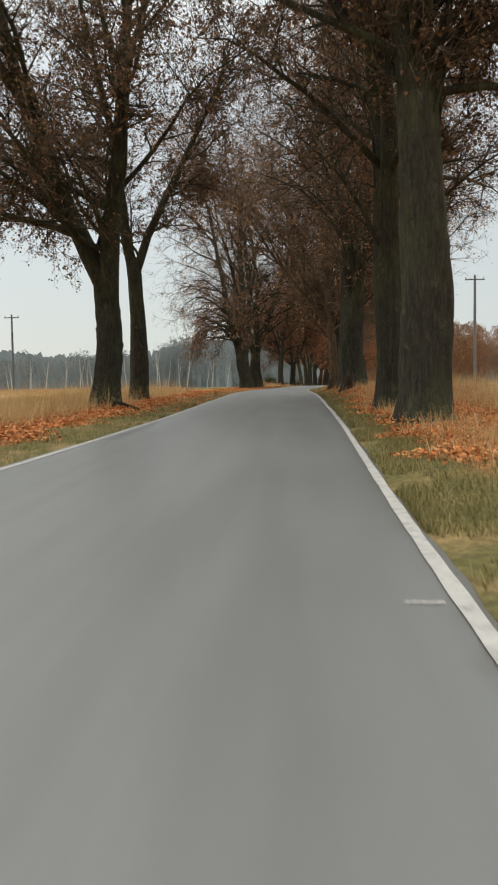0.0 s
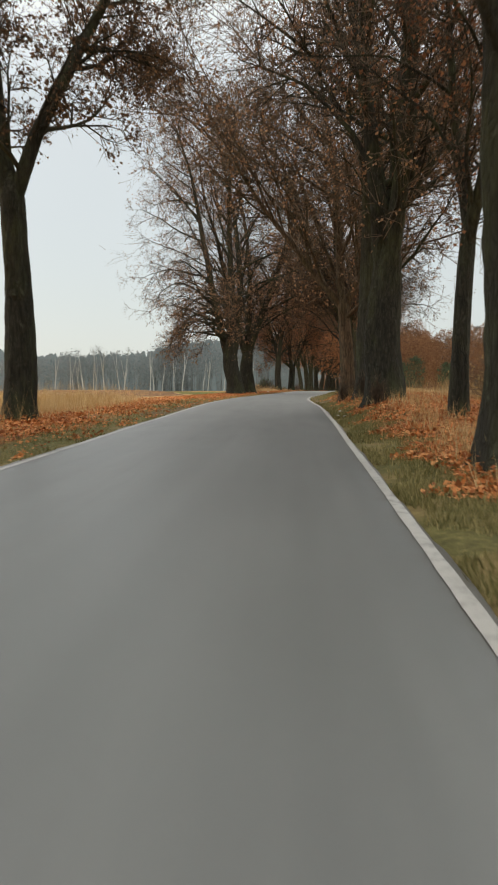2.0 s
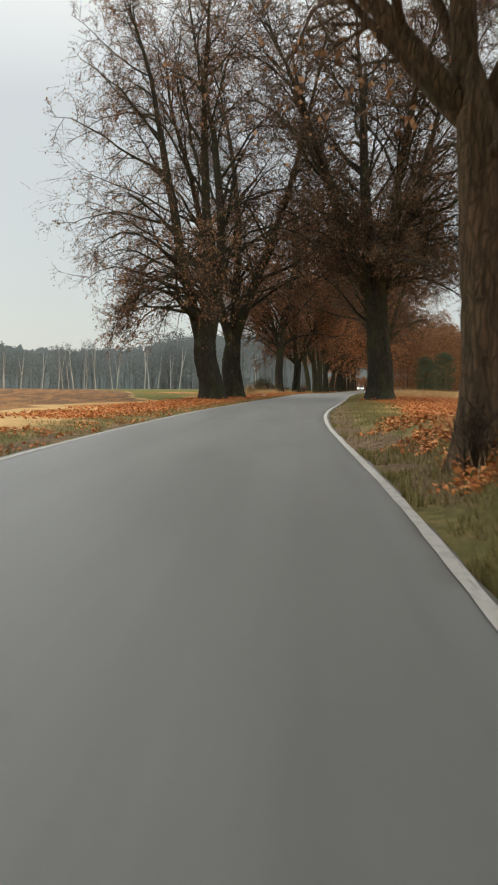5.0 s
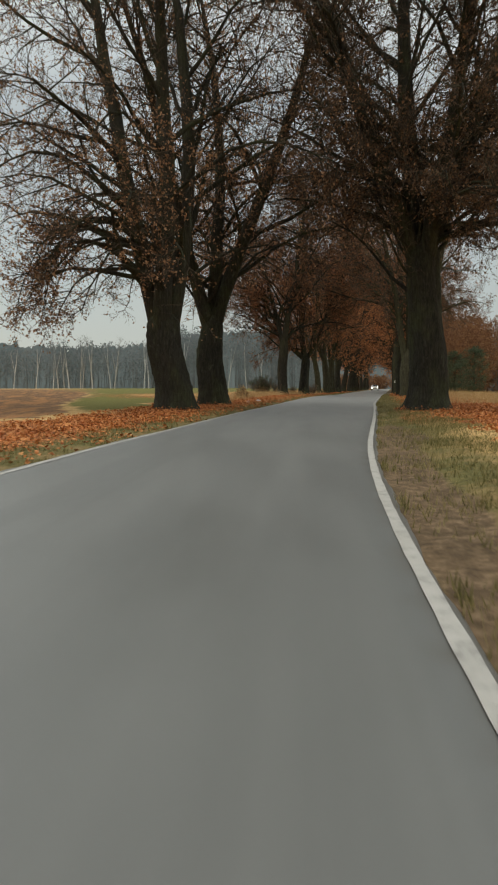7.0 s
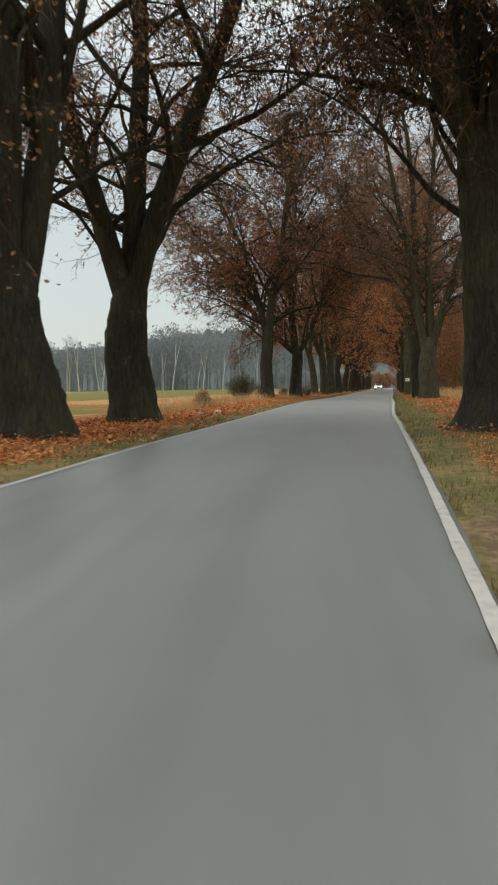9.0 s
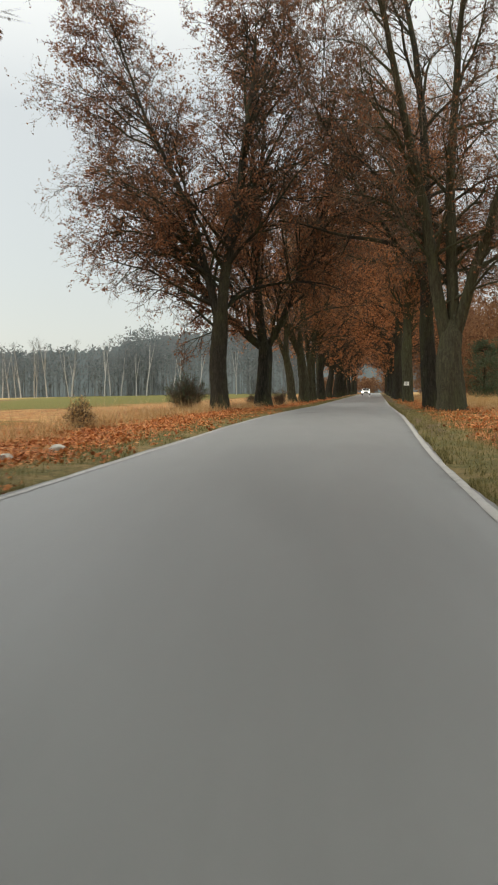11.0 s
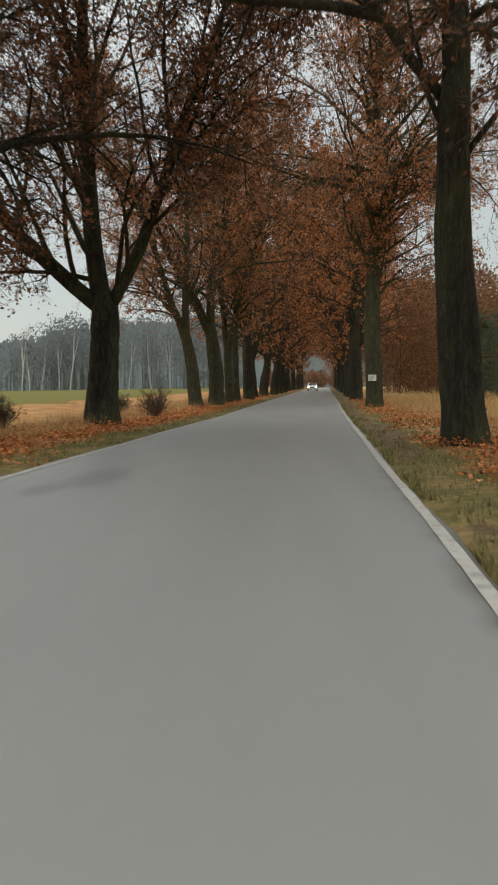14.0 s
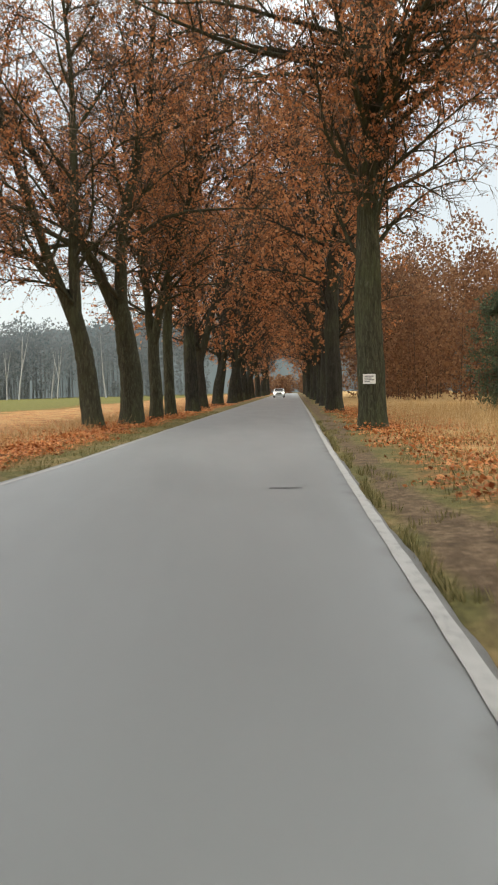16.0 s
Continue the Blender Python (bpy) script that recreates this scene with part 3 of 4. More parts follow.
def tree(x, y, dia, height, seed, forks=1, fork_at=6.0, lean=(0, 0), spread=8.0, clear=4.5, leaves=3.0, foliage=None, wood=None, twig=None,
         fork_angle=14.0, fine=1.0, burls=0, label="", z=None, droop=0.0, root_flare=1.5, leaf_size=0.098, name="tree", turn=None, single_limbs=True, full=1.0, sprays=1.0, road=0, el_low=6, stems=(), skirt=(), bare=0.0):
    """A broad avenue tree: fluted trunk, leaders, arching limbs, twigs and what is left of its leaves."""
    rng = np.random.default_rng(seed)
    foliage, wood, twig = foliage or M_LEAF_DARK, wood or M_BARK, twig or M_TWIG
    root = empty(name, x, y, float(land(x, y)) - 0.12 if z is None else z)
    r0 = dia / 2
    FEET.append((x, y, r0))
    lx, ly = lean
    bole, limbs = [], []
    # trunk up to the fork
    n = 9 if fine < 1 else 24
    hs = np.linspace(0, 1, n)
    tp = np.stack([lx * hs * fork_at + 0.13 * r0 * (np.sin(hs * 5 + seed) - math.sin(seed)), ly * hs * fork_at + 0.13 * r0 * (np.cos(hs * 4 + seed) - math.cos(seed)), hs * fork_at], 1)
    tr = r0 * (0.98 - 0.26 * hs)
    tip = np.array([[lx * (fork_at + k), ly * (fork_at + k), fork_at + k] for k in (0.35, 0.7)]) + np.array([tp[-1, 0] - lx * fork_at, tp[-1, 1] - ly * fork_at, 0])
    # a flared, buttressed foot
    foot = []
    sides = 18
    ang = np.arange(sides) * 2 * np.pi / sides
    butt = 0.5 + 0.5 * np.sin(ang * 5 + seed) + 0.25 * np.sin(ang * 3 + 2 * seed)
    for zz, fl in ((-0.10, 1.0), (0.12, 0.62), (0.34, 0.34), (0.7, 0.14), (1.2, -0.05), (1.6, -0.2)):
        cx, cy, cr = (float(np.interp(zz, tp[:, 2], q)) for q in (tp[:, 0], tp[:, 1], tr))
        rr = cr * (1 + (root_flare - 1) * fl * (0.5 + 0.7 * butt))
        foot.append(np.stack([cx + rr * np.cos(ang), cy + rr * np.sin(ang), np.full(sides, zz)], 1))
    V = np.concatenate(foot)
    idx = np.arange(len(V)).reshape(-1, sides)
    nx = np.roll(idx, -1, 1)
    bole.append((V, np.stack([idx[:-1], nx[:-1], nx[1:], idx[1:]], -1).reshape(-1, 4)))
    bole.append(pipe(np.concatenate([tp, tip]), np.concatenate([tr, tr[-1] * np.array([0.72, 0.25])]), 24, rng, 0.045, flutes=1.0))
    for _ in range(burls):
        h, a = rng.uniform(0.8, fork_at), rng.uniform(0, 6.28)
        c = np.array([np.interp(h, tp[:, 2], tp[:, 0]) + math.cos(a) * r0 * 0.6, np.interp(h, tp[:, 2], tp[:, 1]) + math.sin(a) * r0 * 0.6, h])
        s = r0 * rng.uniform(0.22, 0.4)
        path = np.array([c + np.array([0, 0, k]) * s for k in (-1.3, -0.7, 0, 0.7, 1.3)])
        bole.append(pipe(path, s * np.array([0.1, 0.75, 1, 0.75, 0.1]), 8, rng, 0.15))
    # leaders
    top = tp[-1]
    leaders = []
    turn = rng.uniform(0, 6.28) if turn is None else turn
    plan = [(math.radians(az), math.radians(tilt), share) for az, tilt, share in stems]
    if not plan:
        for k in range(forks):
            tilt = math.radians(fork_angle * rng.uniform(0.7, 1.3)) if forks > 1 else 0.03
            share = 1.0 if forks == 1 else 0.80 if forks == 2 else 0.68 if forks == 3 else 0.6
            plan.append((turn + 6.283 * k / max(forks, 1) + rng.normal(0, 0.25), tilt, share))
    forks = len(plan)
    for a, tilt, share in plan:
        d = np.array([math.cos(a) * math.sin(tilt) + lx * 0.6, math.sin(a) * math.sin(tilt) + ly * 0.6, math.cos(tilt)])
        ln = (height - fork_at) * rng.uniform(0.88, 1.05) * (0.55 + 0.45 * share)
        m = 12
        side = np.array([math.cos(a), math.sin(a), 0]) * (0 if forks == 1 else tr[-1] * (0.30 if forks == 2 else 0.40))
        path = stem_path(top + side - d * r0 * (1.3 if tilt < 0.4 else 0.45), d, ln, m, rng, 0.012 + 0.09 * max(0.0, tilt - 0.2), 0.055)
        rl = tr[-1] * share
        rad = rl * (1 - np.linspace(0, 1, m + 1) ** 1.15 * 0.95) + 0.012
        stub = 0.8 if tilt < 0.4 else 0.15
        bole.append(pipe(np.concatenate([path[:1] - d * r0 * stub, path]), np.concatenate([rad[:1] * 0.3, rad]), 12, rng, 0.07))
        leaders.append((path, rad))
    # limbs from the leaders: longest at mid-height, so that the crown is domed
    L0, L1, LR = [], [], []
    per = max(7, int(round(full * 27 / forks ** 0.62)))
    low = max(0, int(round(full * 1.5 * (fork_at - clear))))
    carriers = [(path, rad, per) for path, rad in leaders] + ([(tp, tr, low)] if low else [])
    for path, rad, count in carriers:
        for j in range(count):
            t = 0.05 + 0.95 * (j + rng.random()) / count
            if path is tp:
                t = (clear + (fork_at - clear) * t) / fork_at
            f = t * (len(path) - 1.2)
            i = int(f)
            p = path[i] + (path[i + 1] - path[i]) * (f - i)
            if p[2] < clear:
                continue
            up = (p[2] - clear) / max(height - clear, 1)
            out = p[:2] - top[:2] + rng.normal(0, 3.0 if forks == 1 or path is tp else 0.9, 2)
            a = math.atan2(out[1], out[0]) + rng.normal(0, 0.85)
            el = math.radians(rng.uniform(el_low + 12, 60) + 14 * up + (8 if path is tp else 0) + (18 if math.cos(a) * road > 0.2 and p[2] < 8 else 0))
            d = np.array([math.cos(a) * math.cos(el), math.sin(a) * math.cos(el), math.sin(el)])
            ln = spread * float(np.interp(up, [0, 0.25, 0.55, 0.8, 1.0], [0.9, 1.0, 0.85, 0.55, 0.22])) * rng.uniform(0.7, 1.12) * (0.72 if path is tp else 1.0)
            m = 7
            pts = stem_path(p, d, ln, m, rng, 0.045, 0.13, (0.16 + 0.55 * droop) * (1.1 - up))
            r = min(rad[min(i, len(rad) - 1)] * 0.42, 0.0150 * ln) * np.linspace(1, 0.12, m + 1) ** 1.15 + 0.007
            limbs.append(pipe(pts, r, 6 if fine >= 1 else 4, rng, 0.03))
            L0.append(pts[1:-1])
            L1.append(pts[2:])
            LR.append(r[1:-1])
    # low limbs that arch out, and hang down on the open side
    for azimuth, count, sag in skirt:
        for j in range(count):
            path, rad = leaders[j % len(leaders)]
            p = path[1] + (path[3] - path[1]) * rng.random()
            a, el = math.radians(azimuth + rng.normal(0, 38)), math.radians(rng.uniform(12, 42) + (10 if sag < 0.4 else 0))
            d = np.array([math.cos(a) * math.cos(el), math.sin(a) * math.cos(el), math.sin(el)])
            ln = spread * rng.uniform(0.55, 0.95)
            pts = stem_path(p, d, ln, 8, rng, 0.02, 0.10, sag)
            r = 0.016 * ln * np.linspace(1, 0.1, 9) ** 1.1 + 0.007
            limbs.append(pipe(pts, r, 6, rng, 0.03))
            L0.append(pts[2:-1])
            L1.append(pts[3:])
            LR.append(r[2:-1])
    for path, rad in leaders:
        L0.append(path[4:-1])
        L1.append(path[5:])
        LR.append(rad[4:-1])
    P0, P1, R = np.concatenate(L0), np.concatenate(L1), np.concatenate(LR)
    # boughs, twigs, sprays
    a0, a1, i = offshoots(P0, P1, rng, 2, 54, 2.1, 0.06 - droop * 0.2)
    # the inside of the crown, low down, has no boughs left
    reach = np.hypot(a1[:, 0] - top[0] - lx * 0.6 * (a1[:, 2] - fork_at), a1[:, 1] - top[1])
    kept = reach >= bare * np.clip(1.2 - a1[:, 2] / 26, 0, 1)
    a0, a1, i = a0[kept], a1[kept], i[kept]
    ra = np.minimum(R[i] * 0.55, 0.042) + 0.006
    am = (a0 + a1) / 2 + rng.normal(0, 0.12, a0.shape)
    B0, B1, BR = np.concatenate([a0, am]), np.concatenate([am, a1]), np.concatenate([ra, ra * 0.6])
    b_in, b_out = tubes(a0, am, ra, ra * 0.62, 3), spikes(am, a1, ra * 0.6)
    n_b, n_c = (4, int(round(5.4 * sprays))) if fine >= 1 else (2, 4)
    b0, b1, i = offshoots(B0, B1, rng, n_b, 50, 1.15, 0.03 - droop * 0.28)
    rb = np.minimum(BR[i] * 0.5, 0.013) + 0.006
    c0, c1, i = offshoots(b0, b1, rng, n_c, 45, 0.62, 0.0 - droop * 0.3)
    rc = np.full(len(c0), 0.0105 if fine >= 1 else 0.018)
    mesh_object("trunk", *joined(bole), wood, root, True)
    if single_limbs:
        for piece in limbs:
            mesh_object("limb", *piece, wood, root, True)
    else:
        tagged(mesh_object("limb", *joined(limbs), wood, root, True), kind="stuff")
    tagged(mesh_object("bough", *joined([(b_in[0], np.concatenate([b_in[1][:, :3], b_in[1][:, [0, 2, 3]]])), b_out]), wood, root), kind="stuff")
    tagged(mesh_object("crown", *joined([spikes(b0, b1, rb) if fine >= 1 else slivers(b0, b1, rb * 1.4, rng), slivers(c0, c1, rc, rng)]), twig, root), kind="stuff")
    # leaves hang along the last shoots
    want = int(leaves * len(c0))
    if want:
        sel = rng.integers(0, len(c0), want)
        clump = (np.sin(c0[:, 0] * 0.9 + seed) + np.sin(c0[:, 1] * 0.8 - seed) + np.sin(c0[:, 2] * 0.7)) > rng.normal(-1.0, 1.2, len(c0))
        sel = sel[clump[sel]]
        tt = rng.uniform(0.1, 1.15, (len(sel), 1))
        pos = c0[sel] + (c1[sel] - c0[sel]) * tt + rng.normal(0, 0.05, (len(sel), 3))
        mesh_object("foliage", *leaf_cards(pos, rng, leaf_size), foliage, root)
    return tagged(root, label, "tree", "avenue trees")


# left row, in the order in which the road passes them
WEST = math.pi
OLD = "old avenue tree with dark furrowed trunk and sparse brown leaves"
tree(-7.49, 33.98, 1.22, 23, 11, forks=2, fork_at=5.0, fork_angle=14, spread=9.5, clear=5.6, leaves=1.9, burls=4, turn=WEST, label="tall forked dark-barked tree with a burl and brown leaves", lean=(0.02, 0), droop=0.2, road=1, stems=((180, 24, 0.88), (0, 3, 0.92)), full=1.35, foliage=M_LEAF_BLACK, sprays=1.0, skirt=((180, 9, 0.65),), bare=2.2)
tree(-7.59, 42.13, 0.94, 23, 12, forks=3, fork_at=6.4, fork_angle=13, spread=6.0, clear=6.5, leaves=1.4, burls=4, turn=WEST, full=0.95, label="slender forked tree with knotted grey-brown trunk and thin crown", road=1, stems=((180, 4, 0.78), (0, 19, 0.62)), foliage=M_LEAF_BLACK)
tree(-5.43, 105.97, 1.85, 37, 13, forks=3, fork_at=4.0, fork_angle=13, lean=(-0.09, 0), spread=9.8, clear=4.6, leaves=1.6, droop=0.6, turn=WEST, full=1.4, label="massive dark old tree with low drooping twigs on the field side", twig=M_TWIG, sprays=0.8, road=1, stems=((185, 12, 0.62), (250, 1, 0.66), (10, 9, 0.60)), foliage=M_LEAF_TAN, skirt=((185, 14, 0.8), (195, 9, 1.0), (265, 8, 0.4)), bare=5.2)
tree(-4.47, 113.78, 1.62, 35, 14, forks=4, fork_at=4.4, fork_angle=17, spread=9.0, clear=4.6, leaves=1.3, droop=0.25, turn=WEST, full=1.25, label="massive dark old tree with several spreading stems", twig=M_TWIG, road=1, stems=((180, 17, 0.62), (100, 2, 0.66), (5, 18, 0.66)), sprays=0.8, foliage=M_LEAF_TAN, skirt=((150, 8, 0.62), (350, 8, 0.2)), bare=4.2)
tree(-1.62, 151.25, 1.05, 27, 15, forks=2, fork_at=5.2, fork_angle=12, lean=(0.0, 0), spread=8.6, clear=4.4, leaves=2.6, foliage=M_LEAF_DARK, droop=0.45, turn=WEST, full=1.6, label="broad tree with rust-brown leaves on a dark trunk", road=1, stems=((0, 3, 0.80), (180, 11, 0.60)), skirt=((180, 9, 0.62),), sprays=0.8, bare=1.8)
tree(0.41, 162.43, 1.18, 24, 16, forks=3, fork_at=4.1, fork_angle=36, spread=8.5, clear=4.3, leaves=2.9, foliage=M_LEAF_DARK, droop=0.3, turn=WEST, full=1.85, label="broad low-forked tree with rust-brown leaves", road=1, stems=((180, 52, 0.62), (0, 36, 0.52), (80, 4, 0.78)), sprays=0.8, bare=2.8)
tree(2.47, 186.09, 0.85, 23, 17, forks=2, fork_at=4.6, fork_angle=14, lean=(-0.16, 0), spread=7.0, clear=4.6, leaves=1.8, foliage=M_LEAF_RUST, wood=M_BARK_WARM, turn=WEST, label="leaning mossy-barked tree with rust leaves", road=1, stems=((180, 13, 0.7), (0, 9, 0.72)), skirt=((180, 6, 0.62),), sprays=0.7, twig=M_TWIG_WARM, bare=2.0)
tree(3.54, 190.6, 1.08, 25, 18, forks=2, fork_at=5.0, fork_angle=12, lean=(-0.06, 0), spread=7.5, clear=5.0, leaves=1.8, foliage=M_LEAF_RUST, wood=M_BARK_WARM, turn=WEST, label="dark forked avenue tree with rust leaves", road=1, stems=((180, 17, 0.66), (70, 4, 0.76)), full=1.15, sprays=0.7, twig=M_TWIG_WARM, bare=2.0)
tree(4.27, 196.06, 0.72, 22, 19, forks=2, fork_at=4.2, fork_angle=9, spread=7.0, clear=4.6, leaves=1.8, foliage=M_LEAF_RUST, wood=M_BARK_WARM, label="mossy forked avenue tree with rust leaves", road=1, full=1.15, sprays=0.7, twig=M_TWIG_WARM)
tree(4.8, 201.01, 0.66, 22, 20, forks=1, fork_at=6.0, spread=6.5, clear=4.6, leaves=1.8, foliage=M_LEAF_RUST, wood=M_BARK_WARM, label="slim avenue tree with rust leaves", road=1, sprays=0.7, twig=M_TWIG_WARM)
# right row
tree(3.15, 21.8, 1.38, 18, 31, forks=2, fork_at=8.0, fork_angle=7, spread=8.5, clear=4.8, leaves=2.0, full=1.4, label=OLD, turn=1.2, road=-1, sprays=0.8, lean=(-0.02, 0), droop=0.3, foliage=M_LEAF_BLACK, skirt=((20, 5, 0.62),), bare=1.5)
tree(3.25, 30.05, 1.12, 20, 32, forks=2, fork_at=7.5, fork_angle=8, spread=8.5, clear=5.0, leaves=1.1, foliage=M_LEAF_BLACK, full=1.0, label="old avenue tree with dark trunk and rust-brown leaves", sprays=0.75, road=-1, droop=0.2, bare=1.5)
tree(4.22, 39.38, 0.50, 16, 33, forks=2, fork_at=4.5, fork_angle=12, lean=(0.05, 0), spread=4.5, clear=4.0, leaves=0.45, full=0.7, label="thin dark leaning tree behind the row", road=-1)
tree(3.35, 47.43, 1.32, 23, 34, forks=3, fork_at=5.0, fork_angle=8, spread=8.5, clear=4.0, leaves=0.7, droop=0.3, full=1.0, label="stout multi-stemmed tree with hanging twigs", sprays=0.55, twig=M_TWIG_WARM, road=-1, foliage=M_LEAF_TAN, bare=1.6)
tree(3.35, 54.3, 1.02, 24, 36, forks=2, fork_at=9.0, fork_angle=8, spread=8.5, clear=4.5, leaves=1.0, droop=0.3, label="dark old tree with a tangle of dead twigs at its foot", full=1.0, sprays=0.55, twig=M_TWIG_WARM, road=-1, foliage=M_LEAF_TAN)
tree(2.74, 57.79, 0.68, 23, 37, forks=3, fork_at=4.4, fork_angle=14, lean=(-0.05, 0), spread=10.0, clear=3.2, leaves=1.3, wood=M_BARK_RED, twig=M_TWIG_WARM, turn=WEST, label="brown-barked tree with steep branches over the road", full=1.5, sprays=0.55, road=-1, foliage=M_LEAF_TAN, stems=((180, 38, 0.55), (100, 3, 0.72), (0, 24, 0.55)))
tree(6.2, 108.2, 1.95, 34, 38, forks=3, fork_at=7.4, fork_angle=15, spread=10.0, clear=4.8, leaves=1.5, droop=0.2, full=2.1, label="huge dark old tree with a flared foot", root_flare=1.6, turn=WEST, road=-1, stems=((180, 23, 0.60), (110, 3, 0.74), (0, 20, 0.60), (330, 9, 0.55)), sprays=0.95, el_low=-8, skirt=((0, 11, 0.9), (330, 12, 0.6), (190, 9, 0.15)), foliage=M_LEAF_BLACK, lean=(-0.03, 0), bare=2.4)
tree(9.49, 144.28, 1.32, 32, 39, forks=3, fork_at=3.6, fork_angle=11, lean=(0.02, 0), spread=6.8, clear=4.8, leaves=1.0, wood=M_BARK_WARM, full=1.2, label="mossy brown tree with several upright limbs", road=-1, skirt=((0, 9, 0.4), (320, 4, 0.3)), stems=((180, 6, 0.62), (60, 9, 0.62), (0, 15, 0.55)), sprays=0.9, twig=M_TWIG_WARM, el_low=-4, bare=2.2)
tree(9.68, 150.77, 0.92, 31, 40, forks=2, fork_at=7.0, fork_angle=9, lean=(-0.045, 0), spread=8.5, clear=5.0, leaves=0.7, foliage=M_LEAF_DARK, full=0.65, label="dark avenue tree with rust-brown leaves", droop=0.15, road=-1, skirt=((0, 7, 0.5), (180, 3, 0.05)), stems=((30, 4, 0.88), (172, 42, 0.32)), sprays=0.85, bare=2.0)
tree(12.42, 180.4, 0.95, 27, 46, forks=1, fork_at=9.0, spread=9.5, clear=5.0, leaves=2.0, foliage=M_LEAF_RUST, wood=M_BARK_WARM, droop=0.15, full=2.1, label="straight mossy tree with rust leaves that bears a small sign", road=-1, sprays=0.8, el_low=-14, skirt=((0, 8, 0.62),), twig=M_TWIG_WARM)

# the avenue beyond: a few forms, repeated with other turns and sizes
far_forms = [
    tree(6.39, 221.39, 1.05, 24, 51, forks=2, fork_at=4.5, fork_angle=12, spread=8.5, clear=4.0, leaves=1.3, foliage=M_LEAF_RUST, fine=0.5, leaf_size=0.22, single_limbs=False, label="avenue tree with rust-brown leaves"),
    tree(14.41, 202.59, 1.00, 25, 52, forks=1, fork_at=8.0, spread=8.5, clear=4.0, leaves=1.3, foliage=M_LEAF_RUST, fine=0.5, leaf_size=0.22, single_limbs=False, label="avenue tree with rust-brown leaves"),
    tree(7.87, 233.8, 1.10, 24, 53, forks=3, fork_at=4.0, fork_angle=16, lean=(0.12, 0), spread=8.5, clear=3.8, leaves=1.3, foliage=M_LEAF_RUST, fine=0.5, leaf_size=0.21, single_limbs=False, label="avenue tree leaning over the road"),
]
rr = random.Random(7)
far_spots = [(1, yy) for yy in (212, 222, 232, 242, 254, 266, 278, 291, 305, 322, 340, 360, 382)] + [(-1, yy) for yy in (211, 246, 258, 270, 283, 298, 314, 332, 352, 374)]
for k, (side, yy) in enumerate(far_spots):
    xx = float(xr(yy)) + 2.0 + rr.uniform(-0.3, 0.3) if side > 0 else float(xl(yy)) - 2.3 + rr.uniform(-0.3, 0.3)
    src = far_forms[k % 2] if side > 0 else far_forms[k % 3]
    ob = copy_thing(src, pose(xx, yy, float(land(xx, yy)) - 0.12, 0, 0, rr.uniform(-40, 40) if side < 0 else rr.uniform(0, 360)))
    ob.scale = [rr.uniform(0.9, 1.1)] * 3

# ---- distance: woods on the far side of the fields ----


def wood(name, spots, seed, tall, canopy, trunk_mat, clumps, clump_size, low, label, trunk_r=0.16, girth=0.13):
    rng = np.random.default_rng(seed)
    P = np.array(spots, float)
    n = len(P)
    h = tall * rng.uniform(0.8, 1.1, n)
    base = np.stack([P[:, 0], P[:, 1], land(P[:, 0], P[:, 1]) - 0.3], 1)
    top = base + np.stack([rng.normal(0, 0.5, n), rng.normal(0, 0.5, n), h], 1)
    r = trunk_r * rng.uniform(0.6, 1.3, n)
    root = empty(name, 0, 0, 0)
    mesh_object("trunks", *tubes(base, base + (top - base) * 0.72, r, r * 0.4, 4), trunk_mat, root)
    i = np.repeat(np.arange(n), clumps)
    t = low + (1.02 - low) * rng.beta(1.6, 1.1, len(i))
    wide = np.sin(np.pi * np.clip((t - low) / (1.05 - low), 0.06, 0.97)) ** 0.7 * (tall * girth)
    c = base[i] + (top - base)[i] * t[:, None] + np.stack([rng.uniform(-1.7, 1.7, len(i)) * wide, rng.uniform(-1.7, 1.7, len(i)) * wide, rng.normal(0, 0.3, len(i))], 1)
    mesh_object("canopy", *leaf_cards(c, rng, clump_size, -0.8, 0.45), canopy, root)
    return tagged(root, label, "woodland", kind="stuff")


rngw = np.random.default_rng(3)


def rows_of(x0, y0, x1, y1, n, depth):
    t = rngw.random(n)
    return np.stack([x0 + (x1 - x0) * t + rngw.normal(0, 1, n) * 2, y0 + (y1 - y0) * t + rngw.random(n) * depth], 1)


# the haze over these stands comes from their pale material colours
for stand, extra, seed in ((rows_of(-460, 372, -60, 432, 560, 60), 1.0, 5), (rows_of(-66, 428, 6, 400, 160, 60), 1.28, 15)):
    wood("bare_woodland", stand, seed, 18.5 * extra, M_HAZY_TWIG, M_HAZY_TRUNK, 85, 0.62, 0.22, "hazy grey bare woodland across the field", 0.12)
    wood("pine_woodland", stand[::4] + np.array([0, 16.0]), seed + 1, 20 * extra, M_HAZY_PINE, M_HAZY_TWIG, 130, 0.7, 0.3, "haze-paled grey-green pines behind bare trees", 0.2)
    wood("undergrowth", stand[::3] + np.array([2.0, 3.0]), seed + 2, 6, M_HAZY_TWIG, M_HAZY_TWIG, 40, 0.6, 0.0, "haze-grey brushwood under the far trees", 0.08)
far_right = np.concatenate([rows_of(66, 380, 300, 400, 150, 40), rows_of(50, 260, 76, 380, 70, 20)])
wood("pine_woodland", far_right, 8, 16, M_HAZY_PINE, M_HAZY_TWIG, 110, 0.9, 0.05, "haze-paled grey-green pine wood across the meadow", 0.2)


